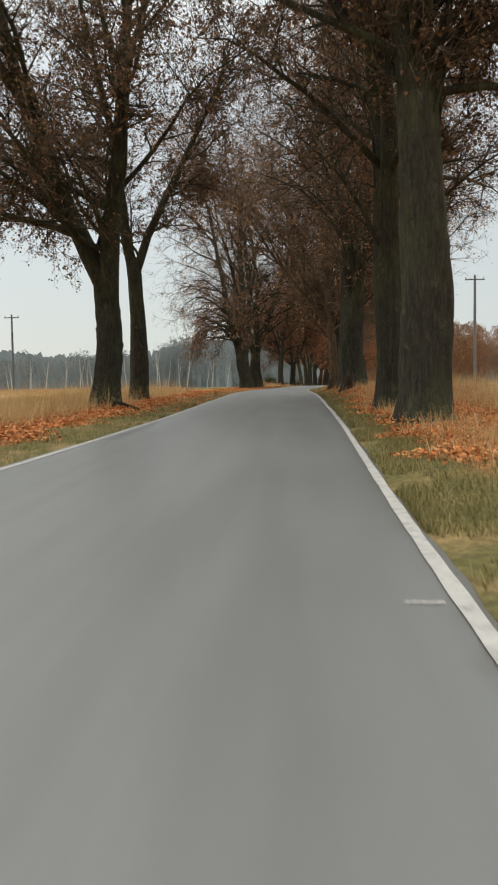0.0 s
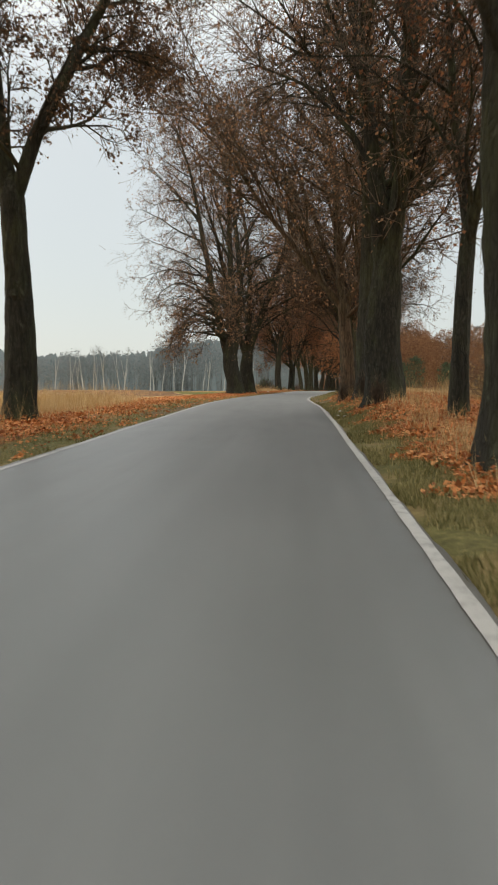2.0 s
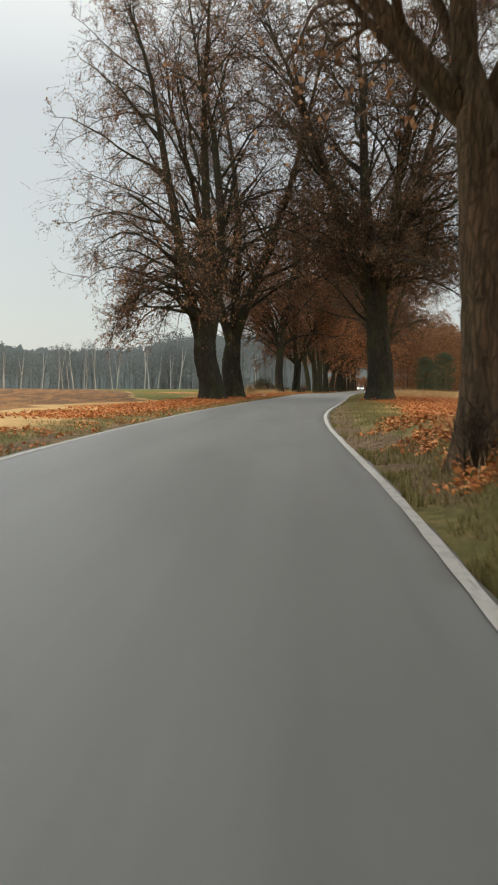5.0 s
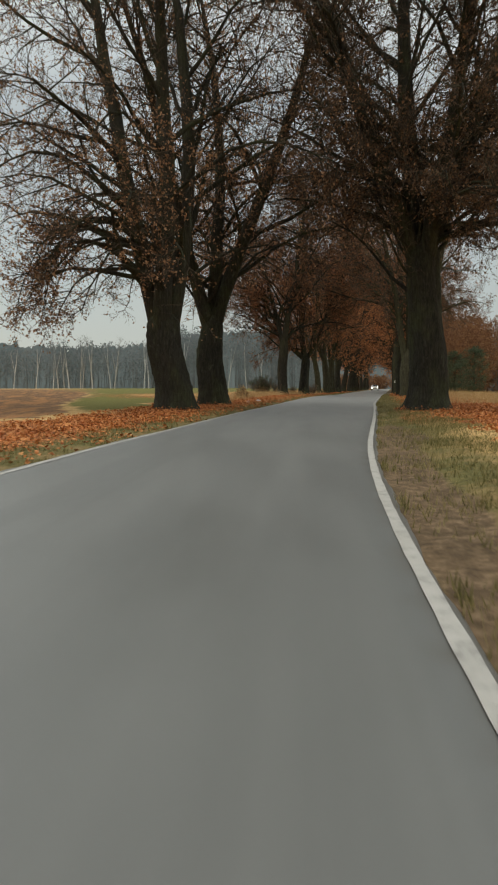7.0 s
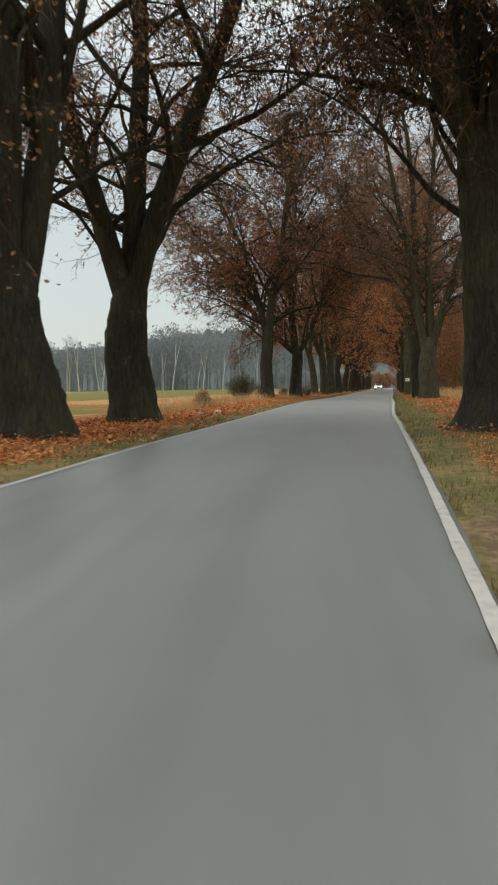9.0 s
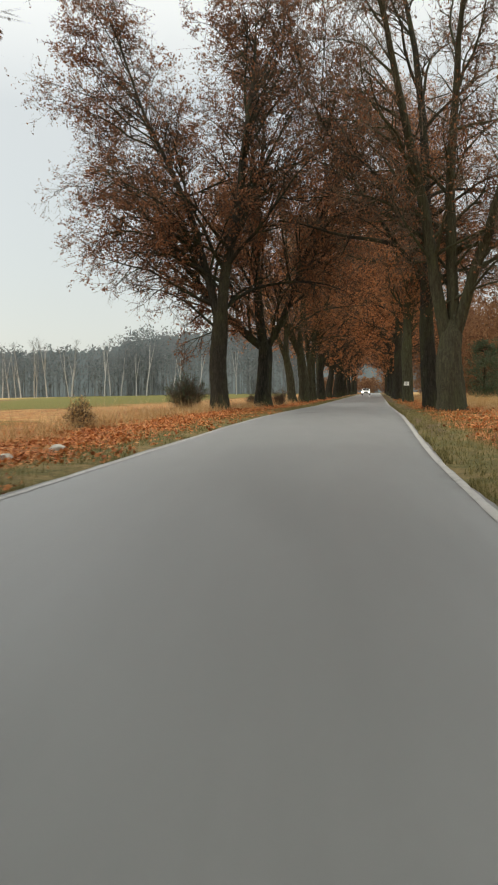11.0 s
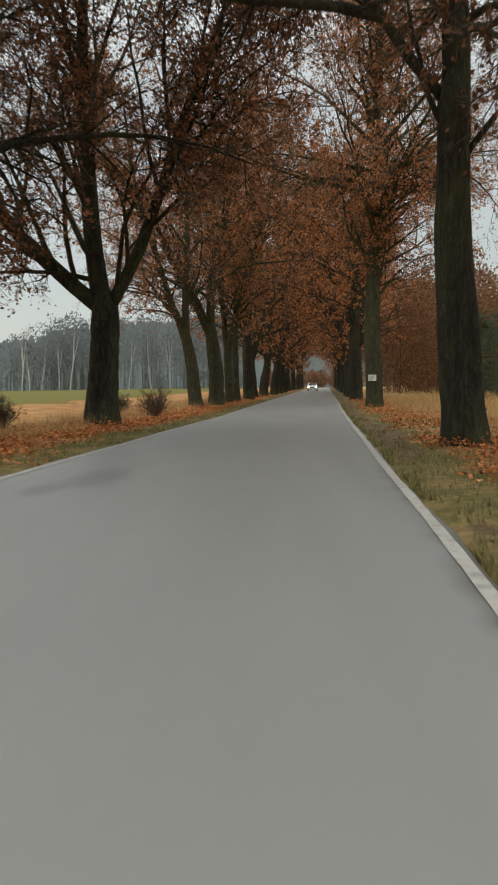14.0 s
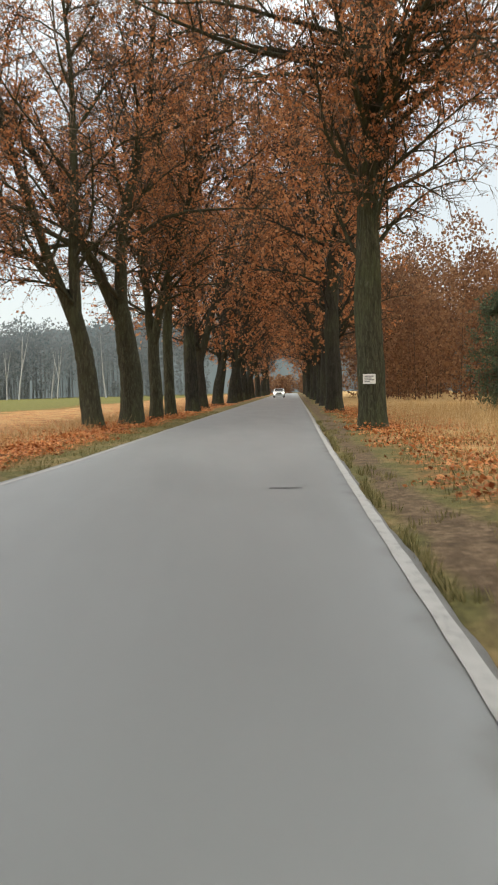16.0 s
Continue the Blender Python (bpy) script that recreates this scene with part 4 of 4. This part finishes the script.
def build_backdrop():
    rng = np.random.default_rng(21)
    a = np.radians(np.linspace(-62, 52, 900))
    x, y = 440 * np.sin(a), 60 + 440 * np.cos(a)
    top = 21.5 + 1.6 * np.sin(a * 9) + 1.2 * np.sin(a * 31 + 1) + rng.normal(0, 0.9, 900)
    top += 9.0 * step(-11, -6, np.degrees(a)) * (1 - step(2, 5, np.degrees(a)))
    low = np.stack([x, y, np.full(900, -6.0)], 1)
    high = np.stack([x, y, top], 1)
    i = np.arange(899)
    # added glowing strip that fills the gaps behind the far trees with painted haze
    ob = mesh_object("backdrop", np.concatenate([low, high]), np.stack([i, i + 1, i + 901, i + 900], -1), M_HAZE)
    tagged(ob, "grey-blue glowing strip painted as hazy distant woods", "distant woods", kind="structure")


build_backdrop()
copse = np.concatenate([rows_of(28, 226, 80, 250, 70, 30), rows_of(27, 250, 56, 330, 60, 20)])
wood("beech_copse", rows_of(14, 415, 52, 421, 50, 20), 12, 5.5, M_LEAF_COPSE, M_TWIG, 200, 0.5, 0.0, "low brown thicket closing the end of the avenue", 0.08, 0.25)
wood("beech_copse", copse, 9, 16, M_LEAF_COPSE, M_TWIG, 1700, 0.25, 0.0, "rust-brown beech copse beside the meadow", 0.05, 0.16)


def birch(x, y, h, seed):
    rng = np.random.default_rng(seed)
    root = empty("birch", x, y, float(land(x, y)) - 0.2)
    pts = stem_path((0, 0, 0), (rng.normal(0, 0.03), 0, 1), h, 8, rng, 0.02, 0.03)
    rad = np.linspace(0.25, 0.04, 9)
    stems = [pipe(pts, rad, 6, rng, 0.02)]
    for j in range(int(rng.integers(1, 3))):
        i = int(rng.integers(1, 4))
        a = rng.uniform(0, 6.28)
        q = stem_path(pts[i], (math.cos(a) * 0.28, math.sin(a) * 0.2, 1), h * 0.55, 6, rng, 0.03, 0.04)
        stems.append(pipe(q, np.linspace(0.18, 0.03, 7), 5, rng, 0.02))
    mesh_object("trunk", *joined(stems), M_BIRCH, root, True)
    c0, c1, _ = offshoots(pts[3:-1], pts[4:], rng, 14, 40, 1.1, 0.1)
    d0, d1, _ = offshoots(c0, c1, rng, 3, 40, 0.8, -0.3)
    tagged(mesh_object("crown", *joined([spikes(c0, c1, np.full(len(c0), 0.03)), spikes(d0, d1, np.full(len(d0), 0.02))]), M_HAZY_TWIG, root), kind="stuff")
    return tagged(root, "white-stemmed bare birch at the wood's edge", "birch", "birches at the wood edge")


birches = [birch(-97, 415, 17, 61), birch(-79, 420, 18, 62), birch(-58, 412, 17, 63)]
for k in range(34):
    src = birches[k % 3]
    if k < 26:
        px = -190 + k * 5.0 + rngw.normal(0, 2.5)
        py = 400 + (px + 190) * 0.10 + rngw.normal(0, 4)
    else:
        px = -60 + (k - 26) * 6.5 + rngw.normal(0, 2.0)
        py = 412 - (px + 60) * 0.3 + rngw.normal(0, 3)
    ob = copy_thing(src, pose(float(px), float(py), float(land(px, py)) - 0.2, 0, 0, float(rngw.uniform(0, 360))))
    ob.scale = [float(rngw.uniform(0.85, 1.15))] * 3

# ---- bushes, pine, poles ----


def bush(x, y, wide, high, seed, mat, label, stems=60, dense=14, size=0.06, name="bush", bough=None):
    rng = np.random.default_rng(seed)
    root = empty(name, x, y, float(land(x, y)) - 0.05)
    a, e = rng.uniform(0, 6.28, stems), rng.uniform(0.55, 1.5, stems)
    d = np.stack([np.cos(a) * np.cos(e) * wide * 0.9, np.sin(a) * np.cos(e) * wide * 0.9, np.sin(e) * high], 1) * rng.uniform(0.6, 1.05, (stems, 1))
    p0 = rng.normal(0, wide * 0.10, (stems, 3)) * np.array([1, 1, 0])
    b0, b1, _ = offshoots(p0, p0 + d, rng, 6, 35, 0.45, 0.1)
    c0, c1, _ = offshoots(b0, b1, rng, 3, 40, 0.6, 0.0)
    r = lambda v, q: np.full(len(v), q)
    mesh_object("bough", *joined([tubes(p0, p0 + d, r(p0, 0.014), r(p0, 0.006), 3), tubes(b0, b1, r(b0, 0.007), r(b0, 0.004), 3), tubes(c0, c1, r(c0, 0.005), r(c0, 0.003), 3)]), bough or M_TWIG_WARM, root)
    if dense:
        k = rng.integers(0, len(c0), len(c0) * dense // 4)
        pos = c0[k] + (c1[k] - c0[k]) * rng.random((len(k), 1)) + rng.normal(0, 0.04, (len(k), 3))
        mesh_object("foliage", *leaf_cards(pos, rng, size), mat, root)
    return tagged(root, label, "bush")


bush(-3.92, 154.78, 1.7, 1.9, 71, M_LEAF_GREEN, "dark tangled evergreen bush beside the trunk", 110, 7, 0.06)
bush(1.32, 171.02, 1.1, 1.3, 72, M_TWIG, "bare brown bush in the verge grass", 60, 0)
bush(-1.06, 177.1, 0.8, 0.9, 73, M_LEAF_GREEN, "low dark broom bush in the verge grass", 60, 2)
bush(-2.49, 160.21, 0.8, 1.1, 76, M_LEAF_GREEN, "low dark broom bush in the verge grass", 60, 2)
bush(-4.06, 129.63, 0.7, 0.8, 77, M_STRAW, "low dry weeds beside the verge", 50, 6)
bush(3.78, 52.96, 0.8, 0.9, 74, M_LEAF_DARK, "tangle of dead twigs at the tree's foot", 40, 0)
bush(2.95, 46.1, 0.6, 0.9, 78, M_LEAF_TAN, "bare brown sprouts at the foot of the tree", 26, 0, bough=M_TWIG)
bush(3.05, 53.33, 0.55, 1.0, 79, M_LEAF_TAN, "bare brown sprouts at the foot of the tree", 26, 0, bough=M_TWIG)
bush(2.49, 56.92, 0.5, 0.9, 80, M_LEAF_TAN, "bare brown sprouts at the foot of the tree", 24, 0, bough=M_TWIG)
bush(6.69, 45.93, 1.6, 1.6, 75, M_STRAW, "dry brown weeds in the meadow", 60, 5)


def pine(x, y, h, seed):
    rng = np.random.default_rng(seed)
    root = empty("pine", x, y, float(land(x, y)) - 0.15)
    p = stem_path((0, 0, 0), (0, 0, 1), h, 8, rng, 0.02, 0.02)
    mesh_object("trunk", *pipe(p, np.linspace(0.16, 0.02, 9), 8, rng), M_BARK_WARM, root, True)
    n = 130
    t = rng.uniform(0.04, 0.98, n)
    a = rng.uniform(0, 6.28, n)
    ln = np.sin(np.pi * np.clip(t, 0.12, 1.0) ** 0.8) ** 0.6 * h * 0.30 * rng.uniform(0.6, 1.15, n) + 0.25
    q0 = np.stack([np.zeros(n), np.zeros(n), t * h], 1)
    q1 = q0 + np.stack([np.cos(a) * ln, np.sin(a) * ln, ln * 0.12], 1)
    b0, b1, _ = offshoots(q0, q1, rng, 6, 45, 0.4, 0.1)
    mesh_object("bough", *joined([tubes(q0, q1, np.full(n, 0.03), np.full(n, 0.008), 3), tubes(b0, b1, np.full(len(b0), 0.01), np.full(len(b0), 0.005), 3)]), M_TWIG, root)
    k = rng.integers(0, len(b0), 6500)
    pos = b0[k] + (b1[k] - b0[k]) * rng.random((len(k), 1)) * 1.1 + rng.normal(0, 0.08, (len(k), 3))
    mesh_object("needles", *leaf_cards(pos, rng, 0.17, -0.4, 0.22), M_LEAF_GREEN, root)
    return tagged(root, "young dark green pine at the copse edge", "pine tree", "young pines")


pine(22.29, 195.7, 6.4, 81)
pine(26.34, 202.26, 7.5, 82)
pine(24.91, 155.91, 4.6, 83)


def utility_pole(x, y, h):
    root = empty("utility_pole", x, y, float(land(x, y)) - 0.15)
    rng = np.random.default_rng(int(h * 10))
    # borrows the twig colour that has haze painted in
    wood_m = M_HAZY_TWIG
    mesh_object("pole", *pipe([(0, 0, 0), (0, 0, h * 0.5), (0, 0, h)], [0.15, 0.13, 0.10], 10, rng, 0.01), wood_m, root, True)
    mesh_object("crossarm", *pipe([(-0.9, 0, h - 0.4), (0, 0, h - 0.38), (0.9, 0, h - 0.4)], [0.06, 0.06, 0.06], 6, rng, 0.01), wood_m, root)
    for k in (-0.8, 0.0, 0.8):
        mesh_object("insulator", *pipe([(k, 0, h - 0.36), (k, 0, h - 0.26), (k, 0, h - 0.14)], [0.03, 0.06, 0.03], 8, rng, 0.0), M_PAINT, root)
    return tagged(root, "grey utility pole standing in the meadow", "utility pole", "utility poles")


utility_pole(16.64, 80.08, 10.2)
utility_pole(-33.46, 103.57, 9.5)

# ---- the sign on the tree, stones, marker post, marks on the road ----


def box_part(name, size, at, material, parent, bevel=0.0, label=""):
    bm = bmesh.new()
    bmesh.ops.create_cube(bm, size=1.0)
    bmesh.ops.scale(bm, vec=size, verts=bm.verts)
    if bevel:
        bmesh.ops.bevel(bm, geom=bm.edges[:], offset=bevel, segments=2, affect="EDGES")
    bmesh.ops.translate(bm, vec=at, verts=bm.verts)
    return part(name, bm, material, parent, label)


M_WHITE = plain("white_enamel", (0.72, 0.72, 0.68), 0.45)
M_DARK = plain("dark_print", (0.10, 0.10, 0.10), 0.6)
M_STONE = plain("pale_stone", (0.42, 0.41, 0.37), 0.85, 0.2, 0.0, 0.3)
sign = empty("tree_sign", 12.2, 179.76, 2.9)
box_part("plate", (0.42, 0.012, 0.32), (0, 0, 0), M_WHITE, sign, 0.004)
for k, (w, zz) in enumerate(((0.30, 0.09), (0.24, 0.03), (0.32, -0.03), (0.18, -0.09))):
    box_part("print_bar", (w, 0.003, 0.026), (-(0.32 - w) / 2 * (k % 2), -0.0085, zz), M_DARK, sign)
for zz in (0.13, -0.13):
    box_part("nail", (0.016, 0.02, 0.016), (0, -0.006, zz), M_DARK, sign, 0.004)
tagged(sign, "small white enamel plate with dark print on the tree trunk", "sign")


def stone(x, y, r, seed):
    bm = bmesh.new()
    bmesh.ops.create_icosphere(bm, subdivisions=3, radius=r)
    for v in bm.verts:
        v.co *= 1 + 0.22 * noise.noise(v.co * (1.4 / r) + Vector((seed, 0, 0)))
        v.co.z *= 0.62
    ob = part("stone", bm, M_STONE, None)
    ob.location = (x, y, float(land(x, y)) + r * 0.30)
    return tagged(ob, "pale rounded field stone lying in the verge", "stone", "verge stones")


stone(2., 50.61, 0.08, 1)
stone(1.73, 47.32, 0.07, 2)
stone(1.95, 47.08, 0.06, 3)
stone(-2.42, 121.01, 0.16, 4)
stone(-2.97, 119.53, 0.12, 5)

post = empty("marker_post", 10.3, 151.6, float(land(10.3, 151.6)) - 0.05)
box_part("shaft", (0.09, 0.05, 0.75), (0, 0, 0.375), M_WHITE, post, 0.015)
box_part("cap", (0.10, 0.06, 0.06), (0, 0, 0.77), M_DARK, post, 0.015, "dark cap")
tagged(post, "short white marker post in the leaves", "marker post")


def road_mark(name, x0, x1, y, deep, material, label, category):
    rng = np.random.default_rng(int(abs(x0) * 100))
    xs = np.linspace(x0, x1, 14)
    d = deep * (0.5 + 0.5 * rng.random(14))
    top = np.stack([xs, y + d / 2 + rng.normal(0, 0.01, 14), crown(xs, np.full(14, y)) + 0.0055], 1)
    low = np.stack([xs, y - d / 2 + rng.normal(0, 0.01, 14), crown(xs, np.full(14, y)) + 0.0055], 1)
    i = np.arange(13)
    ob = mesh_object(name, np.concatenate([low, top]), np.stack([i, i + 1, i + 15, i + 14], -1), material)
    return tagged(ob, label, category)


M_TAR = plain("dark_tar", (0.035, 0.035, 0.036), 0.5, 0.5)
road_mark("paint_mark", 0.43, 0.66, 4.84, 0.07, M_PAINT, "short worn white paint mark beside the edge line", "road marking")
road_mark("tar_seam", 7.73, 8.19, 163.4, 0.16, M_TAR, "short dark tar seam across the asphalt", "road patch")

rb_ = np.random.default_rng(5)
dead = mesh_object("fallen_branch", *joined([pipe([(0.43, -0.50, 0.42), (0.78, -1.00, 0.30), (1.18, -1.70, 0.22), (1.58, -2.30, 0.14), (1.83, -2.90, 0.10)], [0.10, 0.075, 0.06, 0.045, 0.02], 7, rb_, 0.08),
                                             pipe([(1.18, -1.70, 0.22), (1.08, -2.30, 0.34), (0.93, -2.80, 0.36)], [0.04, 0.03, 0.012], 6, rb_, 0.08)]), M_BARK, None, True)
dead.location = (-7.49, 33.98, float(land(-7.49, 33.98)) - 0.08)
tagged(dead, "dark dead branch lying at the foot of the tree", "branch")

# ---- oncoming car, far down the avenue ----


def car(x, y, rz):
    root = empty("car", x, y, float(rise(y)) + 0.02, rz)
    paint = plain("white_car_paint", (0.78, 0.78, 0.77), 0.25, 0.5, 0.0, 0.03)
    glass = plain("dark_glass", (0.02, 0.022, 0.025), 0.08, 0.6)
    rubber = plain("black_rubber", (0.02, 0.02, 0.02), 0.8, 0.2)
    lamp = Mat("lit_headlamp", 0.2, 0.5)
    lamp.b.inputs["Emission Color"].default_value = (1.0, 0.96, 0.88, 1)
    lamp.b.inputs["Emission Strength"].default_value = 14.0
    side = [(-2.1, 0.35), (-2.15, 0.75), (-1.95, 0.95), (-0.95, 1.05), (-0.25, 1.45), (1.1, 1.48), (1.85, 1.05), (2.1, 0.95), (2.12, 0.4), (1.9, 0.28), (-1.9, 0.28)]
    bm = bmesh.new()
    rings = []
    for u, k in ((-0.88, 0.93), (-0.80, 1.0), (0.80, 1.0), (0.88, 0.93)):
        rings.append([bm.verts.new((u * (0.84 if zz > 1.2 else 1.0), yy, 0.7 + (zz - 0.7) * k)) for yy, zz in side])
    for a, b in zip(rings, rings[1:]):
        for i in range(len(side)):
            j = (i + 1) % len(side)
            bm.faces.new((a[i], a[j], b[j], b[i]))
    bm.faces.new(rings[0][::-1])
    bm.faces.new(rings[-1])
    bmesh.ops.recalc_face_normals(bm, faces=bm.faces[:])
    part("body", bm, paint, root)
    bm = bmesh.new()
    q = [bm.verts.new(p) for p in ((-0.68, -0.93, 1.09), (0.68, -0.93, 1.09), (0.60, -0.30, 1.43), (-0.60, -0.30, 1.43))]
    f = bm.faces.new(q)
    up = bmesh.ops.extrude_face_region(bm, geom=[f])
    bmesh.ops.translate(bm, vec=(0, -0.03, 0.03), verts=[v for v in up["geom"] if isinstance(v, bmesh.types.BMVert)])
    bmesh.ops.recalc_face_normals(bm, faces=bm.faces[:])
    part("windscreen", bm, glass, root, "dark windscreen")
    box_part("grille", (0.9, 0.04, 0.14), (0, -2.15, 0.62), glass, root, 0.01)
    box_part("number_plate", (0.5, 0.02, 0.11), (0, -2.175, 0.45), M_WHITE, root, 0.004)
    for u in (-0.66, 0.66):
        bm = bmesh.new()
        bmesh.ops.create_uvsphere(bm, u_segments=14, v_segments=8, radius=0.13)
        bmesh.ops.scale(bm, vec=(1.25, 0.4, 0.8), verts=bm.verts)
        bmesh.ops.translate(bm, vec=(u, -2.12, 0.74), verts=bm.verts)
        part("headlight", bm, lamp.m, root, "lit white headlight")
        for v in (-1.3, 1.3):
            bm = bmesh.new()
            bmesh.ops.create_cone(bm, cap_ends=True, segments=20, radius1=0.31, radius2=0.31, depth=0.2)
            bmesh.ops.bevel(bm, geom=[e for e in bm.edges if len(e.link_faces) == 2 and e.calc_face_angle(0) > 1], offset=0.03, segments=2, affect="EDGES")
            bmesh.ops.rotate(bm, cent=(0, 0, 0), matrix=Matrix.Rotation(radians(90), 3, "Y"), verts=bm.verts)
            bmesh.ops.translate(bm, vec=(u * 1.2, v, 0.31), verts=bm.verts)
            part("wheel", bm, rubber, root, "black tyre")
    return tagged(root, "white car with lit headlights on the road", "car")


car(18.5, 292.0, -5.7)

# ---- verge: fallen leaves, grass, dry stalks ----


def scatter(n, seed, ranges, nearest=0.2, patchy=0.9):
    """Random spots beside the road: for each range a side, the stretch of y, the offsets from the line, a share."""
    rng = np.random.default_rng(seed)
    out = []
    total = sum(r[5] for r in ranges)
    for side, y0, y1, d0, d1, share in ranges:
        m = int(n * share / total)
        y = rng.uniform(y0, y1, m)
        d = d0 + (d1 - d0) * rng.beta(1.5, 1.9, m)
        d = d + 0.35 * np.sin(y * 1.3) + 0.25 * np.sin(y * 3.1)
        d = np.maximum(d, nearest + 0.12 * rng.random(m))
        x = xr(y) + d if side > 0 else xl(y) - d
        keep = (np.sin(x * 1.7 + 0.6 * y) + np.sin(y * 1.1 - x)) > rng.normal(-patchy, 0.9, m)
        out.append(np.stack([x, y, land(x, y)], 1)[keep])
    return np.concatenate(out), rng


pts, rng = scatter(200000, 91, [(1, 12, 70, 1.0, 6.5, 5.6), (1, 12, 66, 0.9, 3.6, 2.4), (1, 66, 100, 3.0, 8.0, 1.4), (1, 98, 120, 2.0, 9, 1.6), (1, 120, 150, 1.4, 7.0, 1.0), (1, 150, 215, 1.2, 6.0, 1.9), (-1, 8, 66, 1.3, 5.0, 2.6), (-1, 72, 125, 1.2, 5.8, 3.4),
                               (-1, 125, 215, 1.2, 5.5, 4.0), (-1, 30, 150, 0.3, 1.2, 0.3)])
feet = []
for foot_x, foot_y, foot_r in FEET:
    m = 420
    a, out = rng.uniform(0, 6.28, m), rng.exponential(0.5, m)
    x, y = foot_x + (foot_r + out) * np.cos(a), foot_y + (foot_r + out) * np.sin(a)
    keep = edge_distance(x, y) > 0.9
    feet.append(np.stack([x, y, land(x, y) + 0.22 * np.exp(-out / 0.4) * rng.random(m)], 1)[keep])
pts = np.concatenate([pts] + feet)
fv, ff = leaf_cards(pts + np.stack([np.zeros(len(pts)), np.zeros(len(pts)), rng.uniform(0.01, 0.09, len(pts))], 1), rng, 0.074, 0.0, 0.5, 0.45)
tagged(mesh_object("fallen_leaves", fv, ff, M_LEAF_FALLEN), "drift of orange-brown fallen leaves beside the road", "fallen leaves", kind="stuff")


def blades(n, seed, ranges, high, wide, mat, name, label, category):
    pts, rng = scatter(n, seed, ranges, 0.11, 1.5)
    m = len(pts)
    h = high * rng.uniform(0.45, 1.25, (m, 1))
    a = rng.uniform(0, 6.28, (m, 1))
    b = np.concatenate([np.cos(a), np.sin(a), np.zeros((m, 1))], 1) * wide
    bend = rng.normal(0, 0.35, (m, 3)) * h
    tip = pts + np.array([0, 0, 1.0]) * h + bend * np.array([1, 1, 0.2])
    verts = np.stack([pts - b - np.array([0, 0, 0.03]), pts + b - np.array([0, 0, 0.03]), tip], 1).reshape(-1, 3)
    faces = np.arange(m * 3).reshape(m, 3)
    return tagged(mesh_object(name, verts, faces, mat), label, category, kind="stuff")


blades(145000, 92, [(1, 2, 62, 0.2, 2.0, 3.4), (1, 62, 108, 1.0, 3.4, 1.9), (1, 62, 108, 0.15, 1.2, 0.28), (1, 108, 152, 0.4, 4.5, 1.5), (1, 152, 200, 1.0, 5.5, 1.6), (1, 4, 60, 0.11, 0.5, 0.4), (1, 108, 150, 0.11, 0.5, 0.3), (1, 150, 190, 0.11, 0.35, 0.30), (-1, 5, 210, 0.2, 2.6, 4)], 0.10, 0.010, M_GRASS, "verge_grass", "short olive and straw grass along the verge", "grass")
blades(14000, 94, [(-1, 8, 62, 2.6, 9, 6.0), (1, 18, 62, 4.0, 10, 3.0), (1, 160, 210, 4.5, 12, 1.6), (-1, 116, 150, 3.4, 5.0, 0.4)], 0.95, 0.007, M_STRAW, "tall_weeds", "tall dry rust-brown weeds at the field edge", "weeds")
blades(80000, 93, [(-1, 62, 84, 7.0, 28, 0.8), (-1, 8, 62, 3.0, 12, 3.0), (1, 4, 62, 1.4, 3.2, 0.7), (1, 4, 62, 5.0, 11, 1.2), (-1, 118, 150, 3.4, 5.5, 0.5), (1, 118, 150, 3.5, 12, 1.0), (1, 150, 215, 2.6, 14, 3.2), (-1, 150, 215, 2.6, 6, 1.0)], 0.48, 0.008, M_STRAW, "dry_stalks", "tall dry reddish-brown grass stalks in the meadow edge", "grass")
